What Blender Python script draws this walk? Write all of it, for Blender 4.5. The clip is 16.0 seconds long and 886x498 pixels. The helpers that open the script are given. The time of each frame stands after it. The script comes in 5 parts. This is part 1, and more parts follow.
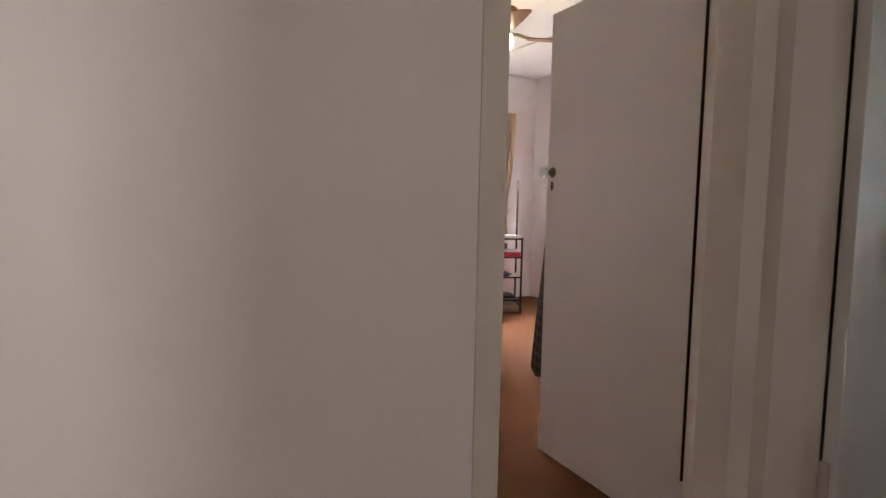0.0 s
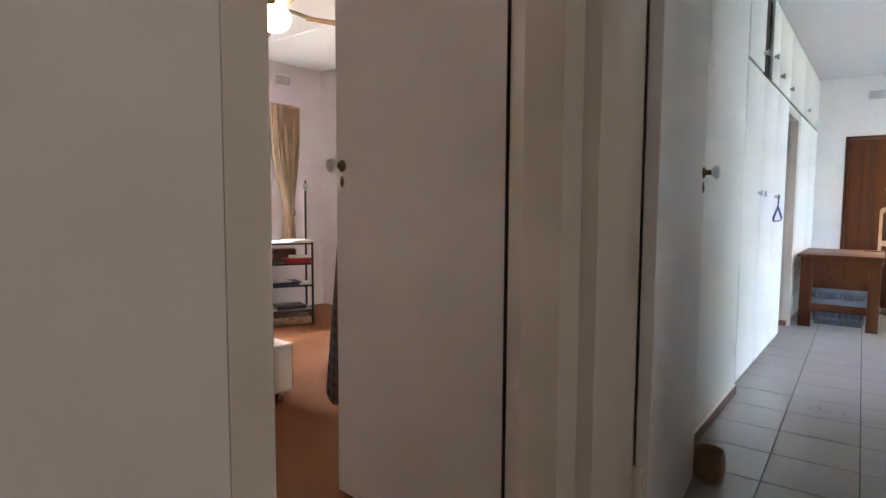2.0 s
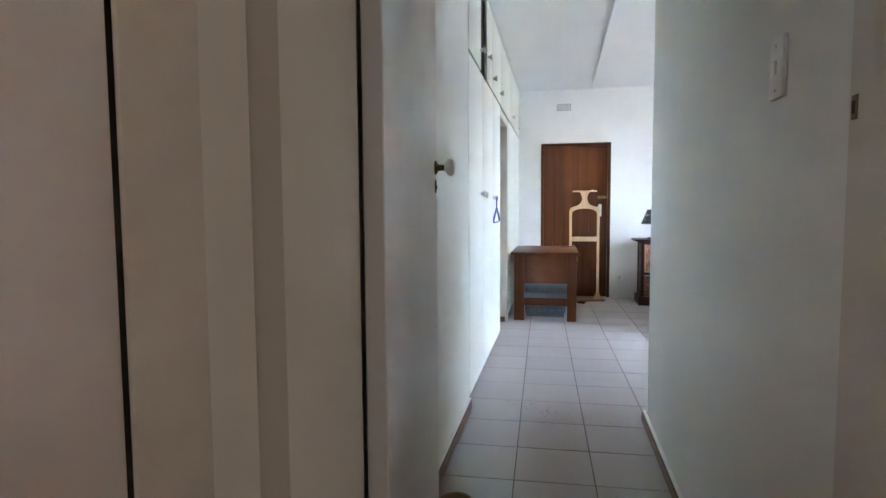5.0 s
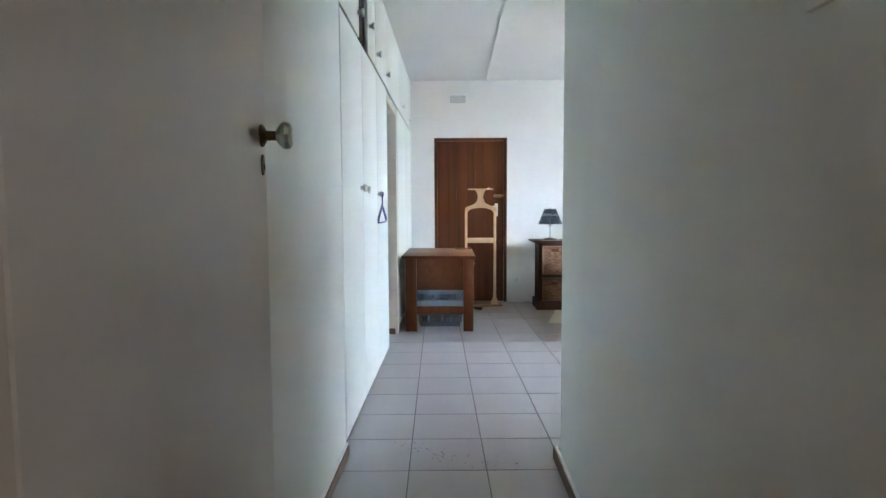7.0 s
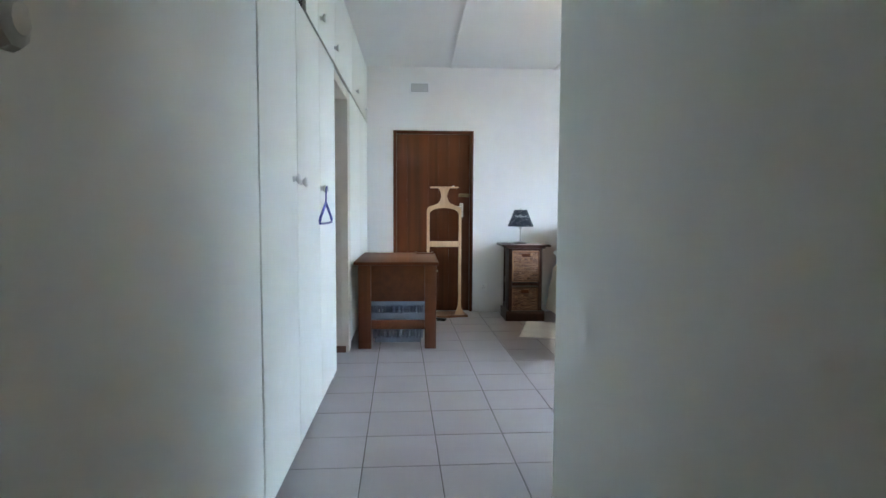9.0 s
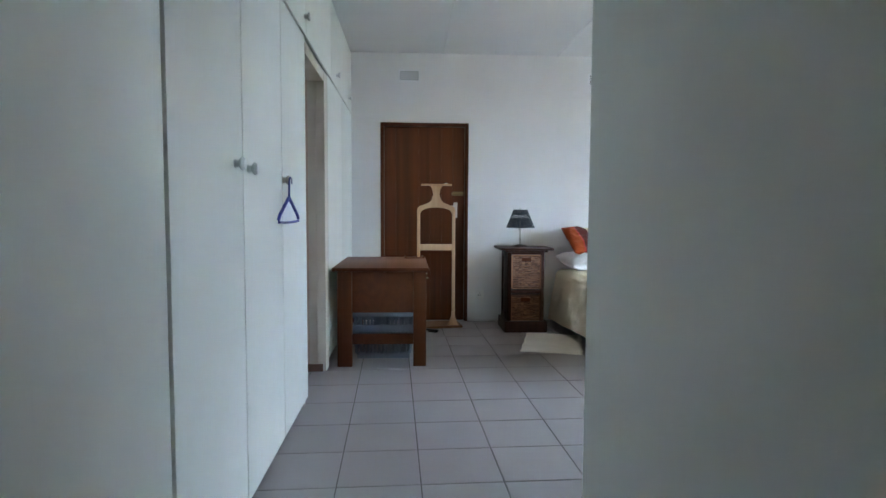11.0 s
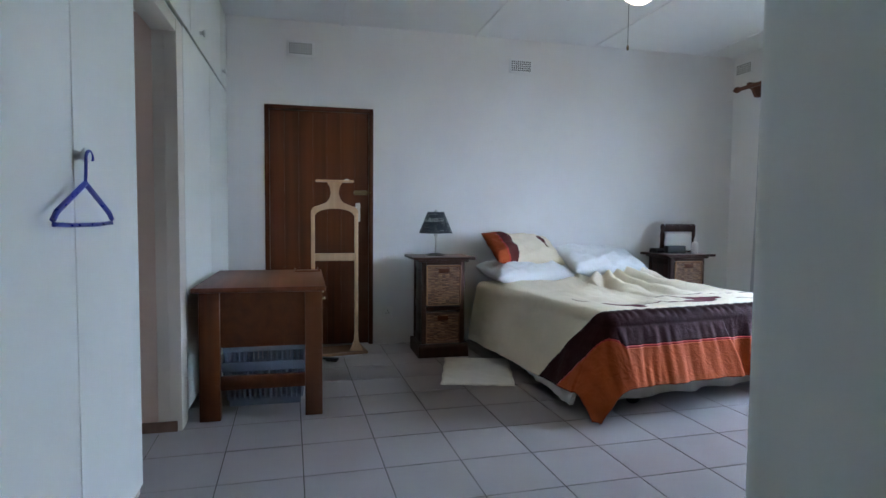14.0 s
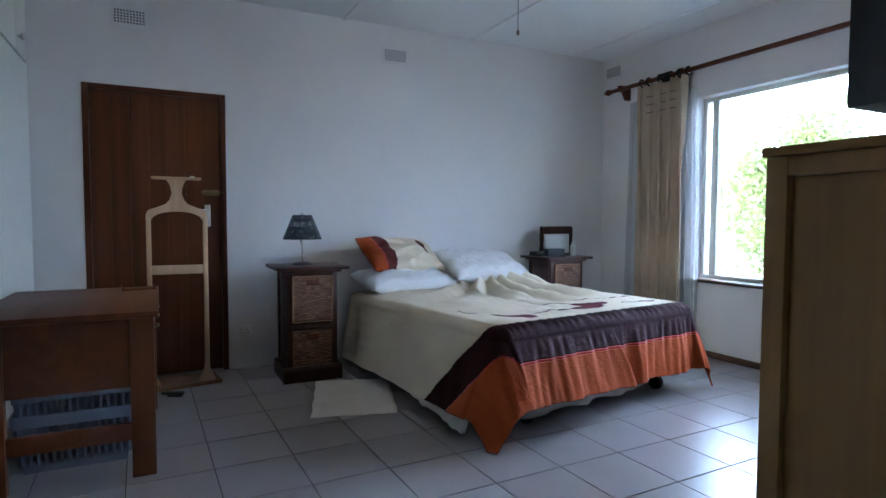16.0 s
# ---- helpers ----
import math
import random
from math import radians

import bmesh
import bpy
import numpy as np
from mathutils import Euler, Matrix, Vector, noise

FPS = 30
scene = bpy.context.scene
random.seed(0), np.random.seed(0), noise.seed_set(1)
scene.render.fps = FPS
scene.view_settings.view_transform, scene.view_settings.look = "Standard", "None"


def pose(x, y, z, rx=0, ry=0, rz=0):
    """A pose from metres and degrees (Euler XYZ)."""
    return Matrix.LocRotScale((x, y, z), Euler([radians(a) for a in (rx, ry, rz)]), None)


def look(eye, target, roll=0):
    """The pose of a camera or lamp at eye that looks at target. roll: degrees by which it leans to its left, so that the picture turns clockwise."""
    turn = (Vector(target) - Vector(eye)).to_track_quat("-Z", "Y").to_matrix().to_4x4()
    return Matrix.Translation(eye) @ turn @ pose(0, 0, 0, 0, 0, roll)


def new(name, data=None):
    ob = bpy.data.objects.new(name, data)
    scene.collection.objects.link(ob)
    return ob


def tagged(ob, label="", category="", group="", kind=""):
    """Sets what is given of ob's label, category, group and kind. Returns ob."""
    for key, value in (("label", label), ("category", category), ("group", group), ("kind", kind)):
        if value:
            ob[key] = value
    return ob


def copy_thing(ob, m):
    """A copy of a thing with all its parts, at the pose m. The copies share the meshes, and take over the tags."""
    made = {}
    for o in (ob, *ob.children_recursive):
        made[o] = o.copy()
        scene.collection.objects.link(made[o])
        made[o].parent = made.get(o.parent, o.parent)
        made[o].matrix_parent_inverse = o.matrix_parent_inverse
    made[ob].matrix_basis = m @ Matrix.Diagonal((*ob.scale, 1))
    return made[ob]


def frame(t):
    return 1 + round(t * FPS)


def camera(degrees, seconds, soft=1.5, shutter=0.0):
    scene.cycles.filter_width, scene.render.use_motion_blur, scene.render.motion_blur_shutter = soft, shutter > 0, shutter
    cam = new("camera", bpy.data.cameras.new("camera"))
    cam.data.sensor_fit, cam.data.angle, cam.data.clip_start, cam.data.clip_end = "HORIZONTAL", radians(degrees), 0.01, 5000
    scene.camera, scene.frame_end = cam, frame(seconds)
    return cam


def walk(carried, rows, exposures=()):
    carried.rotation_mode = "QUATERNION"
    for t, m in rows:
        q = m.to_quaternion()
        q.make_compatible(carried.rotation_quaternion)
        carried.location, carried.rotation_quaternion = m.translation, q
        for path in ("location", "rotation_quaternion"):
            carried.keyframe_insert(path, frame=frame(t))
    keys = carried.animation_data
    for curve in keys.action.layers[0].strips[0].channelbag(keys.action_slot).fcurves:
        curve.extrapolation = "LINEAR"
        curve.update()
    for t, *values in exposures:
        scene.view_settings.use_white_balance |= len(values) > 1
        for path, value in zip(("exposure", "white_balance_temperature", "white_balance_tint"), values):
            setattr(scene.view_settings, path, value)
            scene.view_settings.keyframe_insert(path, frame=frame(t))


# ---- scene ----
cam = camera(75.7, 16.0)
PATH = [
    (0, (0.226, 0.88, 1.217), (1.268, 2.579, 1.047), 1.1),
    (0.5, (0.269, 0.983, 1.218), (1.461, 2.58, 1.053), 0.8),
    (1.5, (0.399, 1.122, 1.212), (1.866, 2.473, 1.058), 0.4),
    (2, (0.496, 1.18, 1.204), (2.072, 2.402, 1.05), 0.3),
    (2.5, (0.602, 1.22, 1.205), (2.261, 2.327, 1.057), 0.2),
    (3, (0.692, 1.259, 1.198), (2.421, 2.253, 1.052), 0.1),
    (3.5, (0.767, 1.275, 1.201), (2.557, 2.154, 1.055), 0.0),
    (4, (0.884, 1.309, 1.201), (2.745, 2.028, 1.054), -0.2),
    (4.5, (1.014, 1.356, 1.203), (2.935, 1.896, 1.059), -0.3),
    (5, (1.157, 1.384, 1.21), (3.113, 1.778, 1.065), -0.4),
    (7.5, (1.982, 1.383, 1.181), (3.977, 1.358, 1.04), -0.4),
    (8, (2.134, 1.396, 1.176), (4.128, 1.324, 1.036), -0.4),
    (8.5, (2.333, 1.382, 1.176), (4.326, 1.289, 1.033), 0.1),
    (11, (3.078, 1.31, 1.142), (5.07, 1.193, 1.012), 0.3),
    (11.5, (3.262, 1.275, 1.135), (5.253, 1.141, 1.011), 0.3),
    (12, (3.421, 1.251, 1.124), (5.412, 1.104, 1.004), 0.3),
    (12.5, (3.568, 1.25, 1.115), (5.557, 1.085, 0.995), 0.3),
    (13, (3.736, 1.272, 1.122), (5.716, 1.014, 1.003), 0.4),
    (13.5, (3.876, 1.304, 1.132), (5.833, 0.908, 1.015), 0.6),
    (14, (3.988, 1.271, 1.118), (5.93, 0.806, 1.009), 0.5),
    (14.5, (4.119, 1.225, 1.136), (6.035, 0.662, 1.027), 0.5),
    (15, (4.222, 1.189, 1.137), (6.103, 0.518, 1.03), 0.4),
    (15.5, (4.314, 1.172, 1.132), (6.161, 0.413, 1.028), 0.2),
    (16, (4.446, 1.156, 1.133), (6.235, 0.267, 1.032), 0.2),
]
EXPOSURES = [(0.0, 1.95, 6500, 12), (0.8, 2.05, 6500, 12), (1.5, 1.92, 6500, 11), (2.5, 1.74, 6450, 10), (3.5, 1.42, 6450, 10), (4.5, 1.82, 6400, 9), (5.0, 1.95, 6350, 8), (8.0, 1.57, 6350, 6), (11.0, 0.82, 6300, 6), (12.5, 0.5, 6300, 7), (14.5, 0.34, 5950, 9), (15.2, 0.32, 5800, 10), (16.0, -0.02, 5700, 9)]
walk(cam, [(t, look(eye, target, roll)) for t, eye, target, roll in PATH], EXPOSURES)

# ---- world and lights ----
world = bpy.data.worlds.new("world")
scene.world = world
world.use_nodes = True
sky = world.node_tree.nodes.new("ShaderNodeTexSky")
sky.sky_type, sky.sun_disc = "NISHITA", False
sky.sun_elevation, sky.sun_rotation = radians(56), radians(8)
back = world.node_tree.nodes["Background"]
back.inputs["Strength"].default_value = 0.12
world.node_tree.links.new(sky.outputs[0], back.inputs[0])
sun = new("sun", bpy.data.lights.new("sun", "SUN"))
sun.data.energy, sun.data.angle, sun.data.color = 5.0, radians(0.5), (1.0, 0.95, 0.87)
sun.matrix_world = look((3, 20, 30), (0, 0, 0))


# area lamp for added fill light, no window of the place behind it
def fill_light(name, eye, target, wide, high, watts, colour):
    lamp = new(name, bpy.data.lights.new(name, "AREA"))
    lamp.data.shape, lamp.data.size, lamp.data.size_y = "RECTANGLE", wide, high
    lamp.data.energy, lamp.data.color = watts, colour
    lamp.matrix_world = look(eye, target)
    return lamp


# added lamp, source unseen; makes the bright patch on the hall's north wall
fill_light("hall_window_light", (-0.10, -1.89, 1.5), (-0.08, 1, 1.45), 0.25, 1.1, 8, (1.0, 0.90, 0.80))
# fill lamp with no known source, added to brighten the south-facing jambs
fill_light("hall_south_window_light", (1.30, -0.22, 1.5), (1.35, 2.0, 1.35), 0.5, 1.0, 1.3, (1.0, 0.87, 0.78))


def bulb(name, place, watts, size):
    lamp = new(name, bpy.data.lights.new(name, "POINT"))
    lamp.data.energy, lamp.data.color, lamp.data.shadow_soft_size = watts, (1.0, 0.82, 0.58), size
    lamp.location = place


bulb("bedroom_fan_bulb", (6.78, -0.47, 2.35), 1.5, 0.05)
bulb("guest_fan_bulb", (2.67, 4.16, 2.32), 3, 0.05)


# ---- materials ----
class Mat:
    """A short way to write node materials."""

    def __init__(self, name):
        self.m = bpy.data.materials.new(name)
        self.m.use_nodes = True
        self.t = self.m.node_tree
        self.b = self.t.nodes["Principled BSDF"]
        co = self.t.nodes.new("ShaderNodeTexCoord")
        self.co = co.outputs["Object"]

    def put(self, kind, **sets):
        n = self.t.nodes.new(kind)
        for k, v in sets.items():
            n.inputs[k.replace("_", " ")].default_value = v
        return n

    def link(self, a, b):
        self.t.links.new(a, b)

    def scaled(self, s):
        n = self.put("ShaderNodeMapping")
        n.inputs["Scale"].default_value = s
        self.link(self.co, n.inputs["Vector"])
        return n.outputs[0]

    def noise(self, scale, detail=3.0, rough=0.55, vec=None, distort=0.0):
        n = self.put("ShaderNodeTexNoise", Scale=scale, Detail=detail, Roughness=rough, Distortion=distort)
        self.link(vec or self.co, n.inputs["Vector"])
        return n.outputs["Fac"]

    def ramp(self, fac, stops):
        n = self.put("ShaderNodeValToRGB")
        el = n.color_ramp.elements
        while len(el) < len(stops):
            el.new(0.5)
        for e, (p, c) in zip(el, stops):
            e.position, e.color = p, (*c, 1)
        self.link(fac, n.inputs[0])
        return n.outputs[0]

    def mix(self, fac, a, b, mode="MIX"):
        n = self.put("ShaderNodeMix")
        n.data_type, n.blend_type = "RGBA", mode
        for sock, v in ((n.inputs[0], fac), (n.inputs[6], a), (n.inputs[7], b)):
            if isinstance(v, tuple):
                sock.default_value = (*v, 1)
            elif isinstance(v, (int, float)):
                sock.default_value = v
            else:
                self.link(v, sock)
        return n.outputs[2]

    def bump(self, height, strength=0.2, distance=0.005):
        n = self.put("ShaderNodeBump", Strength=strength, Distance=distance)
        self.link(height, n.inputs["Height"])
        if self.b.inputs["Normal"].links:
            self.link(self.b.inputs["Normal"].links[0].from_socket, n.inputs["Normal"])
        self.link(n.outputs[0], self.b.inputs["Normal"])

    def colour(self, v):
        if isinstance(v, tuple):
            self.b.inputs["Base Color"].default_value = (*v, 1)
        else:
            self.link(v, self.b.inputs["Base Color"])

    def rough(self, v):
        if isinstance(v, (int, float)):
            self.b.inputs["Roughness"].default_value = v
        else:
            self.link(v, self.b.inputs["Roughness"])

    def set(self, **sets):
        for k, v in sets.items():
            self.b.inputs[k.replace("_", " ")].default_value = v
        return self


def grey(v):
    return (v, v, v)


def paint(name, colour, rough=0.6, var=0.05, bump=0.15, fine=220.0, wavy=1.2):
    """Painted plaster or board: faint patches, roller grain, slight waviness."""
    k = Mat(name)
    dark = tuple(c * (1 - var) for c in colour)
    warm = (colour[0], colour[1] * (1 - var * 0.4), colour[2] * (1 - var))
    a = k.mix(k.ramp(k.noise(1.7, 5), [(0.35, grey(0)), (0.7, grey(1))]), colour, dark)
    b = k.mix(k.ramp(k.noise(7.0, 6, 0.65), [(0.5, grey(0)), (0.8, grey(0.7))]), a, warm)
    k.colour(b)
    k.rough(k.ramp(k.noise(9.0, 4), [(0.3, grey(rough - 0.06)), (0.7, grey(rough + 0.08))]))
    k.bump(k.noise(fine, 2), bump, 0.001)
    k.bump(k.noise(wavy * 6, 3), bump * 0.6, 0.006)
    return k.m


def wood(name, dark, light, along=0, rough=0.4, scale=1.0, random_tone=True, coat=0.0):
    """Wood with its grain along one of the object's axes."""
    k = Mat(name)
    s = [14.0 * scale] * 3
    s[along] = 0.4 * scale
    v = k.scaled(tuple(s))
    rings = k.noise(1.0, 5, 0.55, v, 0.35)
    s2 = [90.0 * scale] * 3
    s2[along] = 3.0 * scale
    pores = k.noise(1.0, 3, 0.6, k.scaled(tuple(s2)))
    c = k.ramp(rings, [(0.25, dark), (0.5, tuple((p + q) / 2 for p, q in zip(dark, light))), (0.75, light)])
    c = k.mix(k.ramp(pores, [(0.45, grey(0.0)), (0.85, grey(0.25))]), c, tuple(x * 0.7 for x in dark))
    if random_tone:
        info = k.put("ShaderNodeObjectInfo")
        c = k.mix(k.ramp(info.outputs["Random"], [(0, grey(0.0)), (1, grey(0.28))]), c, dark)
    k.colour(c)
    k.rough(rough)
    k.set(Coat_Weight=coat, Coat_Roughness=0.28, Specular_IOR_Level=0.28)
    return k.m


def fabric(name, colour, var=0.1, weave=900.0, rough=0.9, sheen=0.2, crease=0.0):
    k = Mat(name)
    dark = tuple(c * (1 - var) for c in colour)
    k.colour(k.mix(k.ramp(k.noise(5.0, 6, 0.6), [(0.35, grey(0)), (0.7, grey(1))]), colour, dark))
    k.rough(rough)
    k.set(Sheen_Weight=sheen, Specular_IOR_Level=0.15)
    k.bump(k.noise(weave, 2), 0.25, 0.0006)
    k.bump(k.noise(14.0, 4), 0.25, 0.006)
    if crease:
        k.bump(k.noise(17.0, 5, 0.6, None, 1.2), crease, 0.02)
    return k.m


def plain(name, colour, rough=0.5, metal=0.0, var=0.12, scale=12.0, bump=0.05):
    k = Mat(name)
    dark = tuple(c * (1 - var) for c in colour)
    k.colour(k.mix(k.ramp(k.noise(scale, 5, 0.6), [(0.35, grey(0)), (0.75, grey(1))]), colour, dark))
    k.rough(k.ramp(k.noise(scale * 1.7, 4), [(0.3, grey(max(0.03, rough - 0.06))), (0.7, grey(min(1, rough + 0.1)))]))
    k.set(Metallic=metal)
    if bump:
        k.bump(k.noise(scale * 20, 2), bump, 0.0008)
    return k.m


WALL = paint("wall_paint", (0.87, 0.86, 0.86), 0.55, 0.05, 0.2)
PASSAGE = paint("passage_wall_paint", (0.85, 0.86, 0.83), 0.5, 0.05, 0.2)
HALL = paint("hall_wall_paint", (0.79, 0.76, 0.74), 0.5, 0.05, 0.2)
LILAC = paint("guest_wall_paint", (0.80, 0.75, 0.80), 0.6, 0.04, 0.2)
# pinkish plaster with the side passage's warm light mixed into its colour
PINKLIT = paint("warm_lit_pink_plaster", (0.64, 0.49, 0.41), 0.55, 0.05, 0.2)
CEIL = paint("ceiling_paint", (0.86, 0.86, 0.87), 0.7, 0.03, 0.1)
GLOSS = paint("cream_gloss_paint", (0.76, 0.75, 0.69), 0.32, 0.04, 0.08, 160)
DOORW = paint("white_door_paint", (0.76, 0.73, 0.71), 0.36, 0.04, 0.08, 140)
FRAMEP = paint("cream_frame_paint", (0.68, 0.62, 0.55), 0.4, 0.06, 0.1, 140)
CUPB = paint("cupboard_paint", (0.84, 0.85, 0.81), 0.35, 0.03, 0.06, 140)
# near-black colour that stands in for the shade in gaps and holes
GAPSHADE = plain("painted_gap_shade", (0.028, 0.02, 0.014), 0.9)
VENTHOLE = plain("vent_shadow", (0.2, 0.2, 0.2), 0.9)
GROUT = plain("grout", (0.09, 0.08, 0.075), 0.95, 0, 0.3, 20, 0.3)
SKIRTB = wood("brown_skirting", (0.10, 0.055, 0.035), (0.19, 0.11, 0.075), 0, 0.5)
MERANTI = wood("red_brown_door_wood", (0.046, 0.0115, 0.003), (0.128, 0.032, 0.007), 2, 0.4, 1.0, True, 0.1)
DESKW = wood("desk_wood", (0.066, 0.0165, 0.003), (0.135, 0.035, 0.0055), 0, 0.48, 1.0, True, 0.08)
DESKV = wood("desk_upright_wood", (0.066, 0.0165, 0.003), (0.135, 0.035, 0.0055), 2, 0.5, 1.0, True, 0.04)
DARKW = wood("dark_bedside_wood", (0.022, 0.007, 0.004), (0.055, 0.017, 0.009), 2, 0.42, 1.2, True, 0.0)
PINE = wood("pale_pine", (0.44, 0.28, 0.17), (0.64, 0.46, 0.31), 2, 0.4)
OAK = wood("yellow_veneer", (0.19, 0.094, 0.026), (0.27, 0.14, 0.04), 2, 0.45, 0.7)
FANW = wood("fan_blade_wood", (0.17, 0.065, 0.02), (0.34, 0.155, 0.05), 0, 0.35)
RODW = wood("curtain_rod_wood", (0.10, 0.032, 0.016), (0.20, 0.07, 0.032), 0, 0.35)
BRASS = plain("aged_brass", (0.20, 0.155, 0.09), 0.42, 1.0)
STEEL = plain("brushed_steel", (0.55, 0.54, 0.52), 0.3, 1.0)
IRON = plain("black_iron", (0.02, 0.018, 0.017), 0.5, 0.3)
PLASTICW = plain("white_plastic", (0.88, 0.88, 0.86), 0.35, 0, 0.05)
BLACKP = plain("black_plastic", (0.012, 0.012, 0.013), 0.35, 0, 0.1)
BLUEP = plain("blue_plastic", (0.012, 0.022, 0.24), 0.3, 0, 0.1)
GREYP = plain("grey_plastic", (0.17, 0.20, 0.26), 0.42, 0, 0.1)


def tile_material():
    k = Mat("floor_tile_glaze")
    info = k.put("ShaderNodeObjectInfo")
    vec = k.put("ShaderNodeVectorMath")
    vec.operation = "ADD"
    k.link(k.co, vec.inputs[0])
    comb = k.put("ShaderNodeCombineXYZ")
    mul = k.put("ShaderNodeMath")
    mul.operation = "MULTIPLY"
    mul.inputs[1].default_value = 37.0
    k.link(info.outputs["Random"], mul.inputs[0])
    k.link(mul.outputs[0], comb.inputs[0])
    k.link(mul.outputs[0], comb.inputs[1])
    k.link(comb.outputs[0], vec.inputs[1])
    v = vec.outputs[0]
    c = k.mix(k.ramp(k.noise(4.0, 0.0, 0.5, v), [(0.1, grey(0)), (0.9, grey(1))]), (0.315, 0.292, 0.296), (0.275, 0.25, 0.248))
    c = k.mix(k.ramp(info.outputs["Random"], [(0, grey(0.0)), (1, grey(0.4))]), c, (0.26, 0.236, 0.232))
    k.colour(c)
    k.rough(0.29)
    return k.m


def carpet_material():
    k = Mat("brown_carpet")
    c = k.mix(k.ramp(k.noise(260.0, 3, 0.7), [(0.3, grey(0)), (0.7, grey(1))]), (0.145, 0.050, 0.015), (0.085, 0.029, 0.009))
    c = k.mix(k.ramp(k.noise(2.2, 5), [(0.4, grey(0)), (0.7, grey(0.5))]), c, (0.10, 0.035, 0.011))
    k.colour(c)
    k.rough(0.95)
    k.set(Sheen_Weight=0.03, Specular_IOR_Level=0.1)
    k.bump(k.noise(420.0, 2), 0.6, 0.004)
    return k.m


TILE = tile_material()
CARPET = carpet_material()


def glass_material(name, colour=(1, 1, 1), rough=0.0, ior=1.45, clear=1.0):
    k = Mat(name)
    k.colour(colour)
    k.rough(rough)
    k.set(Transmission_Weight=clear, IOR=ior)
    return k.m


GLASS = glass_material("window_glass")
KNOBGLASS = glass_material("knob_glass", (0.86, 0.88, 0.87), 0.3, 1.45, 0.55)


def glow(name, colour, power):
    k = Mat(name)
    k.colour((0.8, 0.75, 0.65))
    k.b.inputs["Emission Color"].default_value = (*colour, 1)
    k.b.inputs["Emission Strength"].default_value = power
    return k.m


GLOBE = glow("lit_opal_globe", (1.0, 0.80, 0.52), 7.0)


# ---- building helpers ----
def bm_new():
    return bmesh.new()


def box(bm, x0, x1, y0, y1, z0, z1, bevel=0.0, seg=2):
    vs = [bm.verts.new((x, y, z)) for x in (x0, x1) for y in (y0, y1) for z in (z0, z1)]
    fs = [bm.faces.new([vs[i] for i in q]) for q in ((0, 1, 3, 2), (4, 6, 7, 5), (0, 4, 5, 1), (2, 3, 7, 6), (0, 2, 6, 4), (1, 5, 7, 3))]
    if bevel:
        es = list({e for f in fs for e in f.edges})
        bmesh.ops.bevel(bm, geom=es, offset=bevel, segments=seg, profile=0.5, affect="EDGES")
    return bm


def lathe(bm, profile, segs=24, at=(0, 0, 0), axis="z"):
    """A turned body from (radius, height) pairs, closed at both ends where the radius is 0."""
    rings = []
    for r, h in profile:
        ring = []
        for k in range(segs):
            a = 2 * math.pi * k / segs
            p = (r * math.cos(a), r * math.sin(a), h)
            if axis == "y":
                p = (p[0], p[2], p[1])
            elif axis == "x":
                p = (p[2], p[0], p[1])
            ring.append(bm.verts.new((p[0] + at[0], p[1] + at[1], p[2] + at[2])))
        rings.append(ring)
    for a, b in zip(rings, rings[1:]):
        for k in range(segs):
            bm.faces.new((a[k], a[(k + 1) % segs], b[(k + 1) % segs], b[k]))
    bm.faces.new(rings[0])
    bm.faces.new(rings[-1])
    return bm


def tube(bm, points, radius, segs=8):
    """A round bar along points."""
    pts = [Vector(p) for p in points]
    rings = []
    for i, p in enumerate(pts):
        d = (pts[min(i + 1, len(pts) - 1)] - pts[max(i - 1, 0)]).normalized()
        side = d.cross(Vector((0, 0, 1)))
        if side.length < 0.05:
            side = d.cross(Vector((1, 0, 0)))
        side.normalize()
        up = side.cross(d)
        r = radius[i] if isinstance(radius, (list, tuple)) else radius
        rings.append([bm.verts.new(p + r * (math.cos(2 * math.pi * k / segs) * side + math.sin(2 * math.pi * k / segs) * up)) for k in range(segs)])
    for a, b in zip(rings, rings[1:]):
        for k in range(segs):
            bm.faces.new((a[k], a[(k + 1) % segs], b[(k + 1) % segs], b[k]))
    bm.faces.new(rings[0])
    bm.faces.new(rings[-1])
    return bm


def prism(bm, outline, a, b, axis="z"):
    """An outline of 2D points pushed from a to b along an axis."""
    def at(p, h):
        return {"z": (p[0], p[1], h), "y": (p[0], h, p[1]), "x": (h, p[0], p[1])}[axis]
    lo, hi = [bm.verts.new(at(p, a)) for p in outline], [bm.verts.new(at(p, b)) for p in outline]
    n = len(outline)
    for k in range(n):
        bm.faces.new((lo[k], lo[(k + 1) % n], hi[(k + 1) % n], hi[k]))
    bm.faces.new(lo)
    bm.faces.new(hi)
    return bm


def mesh(name, bm, mat, smooth=None):
    bmesh.ops.recalc_face_normals(bm, faces=bm.faces)
    me = bpy.data.meshes.new(name)
    bm.to_mesh(me)
    bm.free()
    for m in mat if isinstance(mat, (list, tuple)) else (mat,):
        me.materials.append(m)
    if smooth:
        for p in me.polygons:
            p.use_smooth = True
        me.set_sharp_from_angle(angle=radians(smooth))
    return me


def structure(name, bm, mat, label="", smooth=None):
    return tagged(new(name, mesh(name, bm, mat, smooth)), label, "", "", "structure")


def thing(name, label, category, place=(0, 0, 0), turn=0, group=""):
    ob = new(name)
    ob.empty_display_size = 0.1
    ob.matrix_world = pose(*place, 0, 0, turn)
    return tagged(ob, label, category, group)


def part(name, bm, mat, parent, label="", smooth=35):
    ob = new(name, mesh(name, bm, mat, smooth))
    ob.parent = parent
    if label:
        ob["label"] = label
    return ob

# ---- the structure ----
CZ = 2.75
CY = 1.906
XE = 8.99
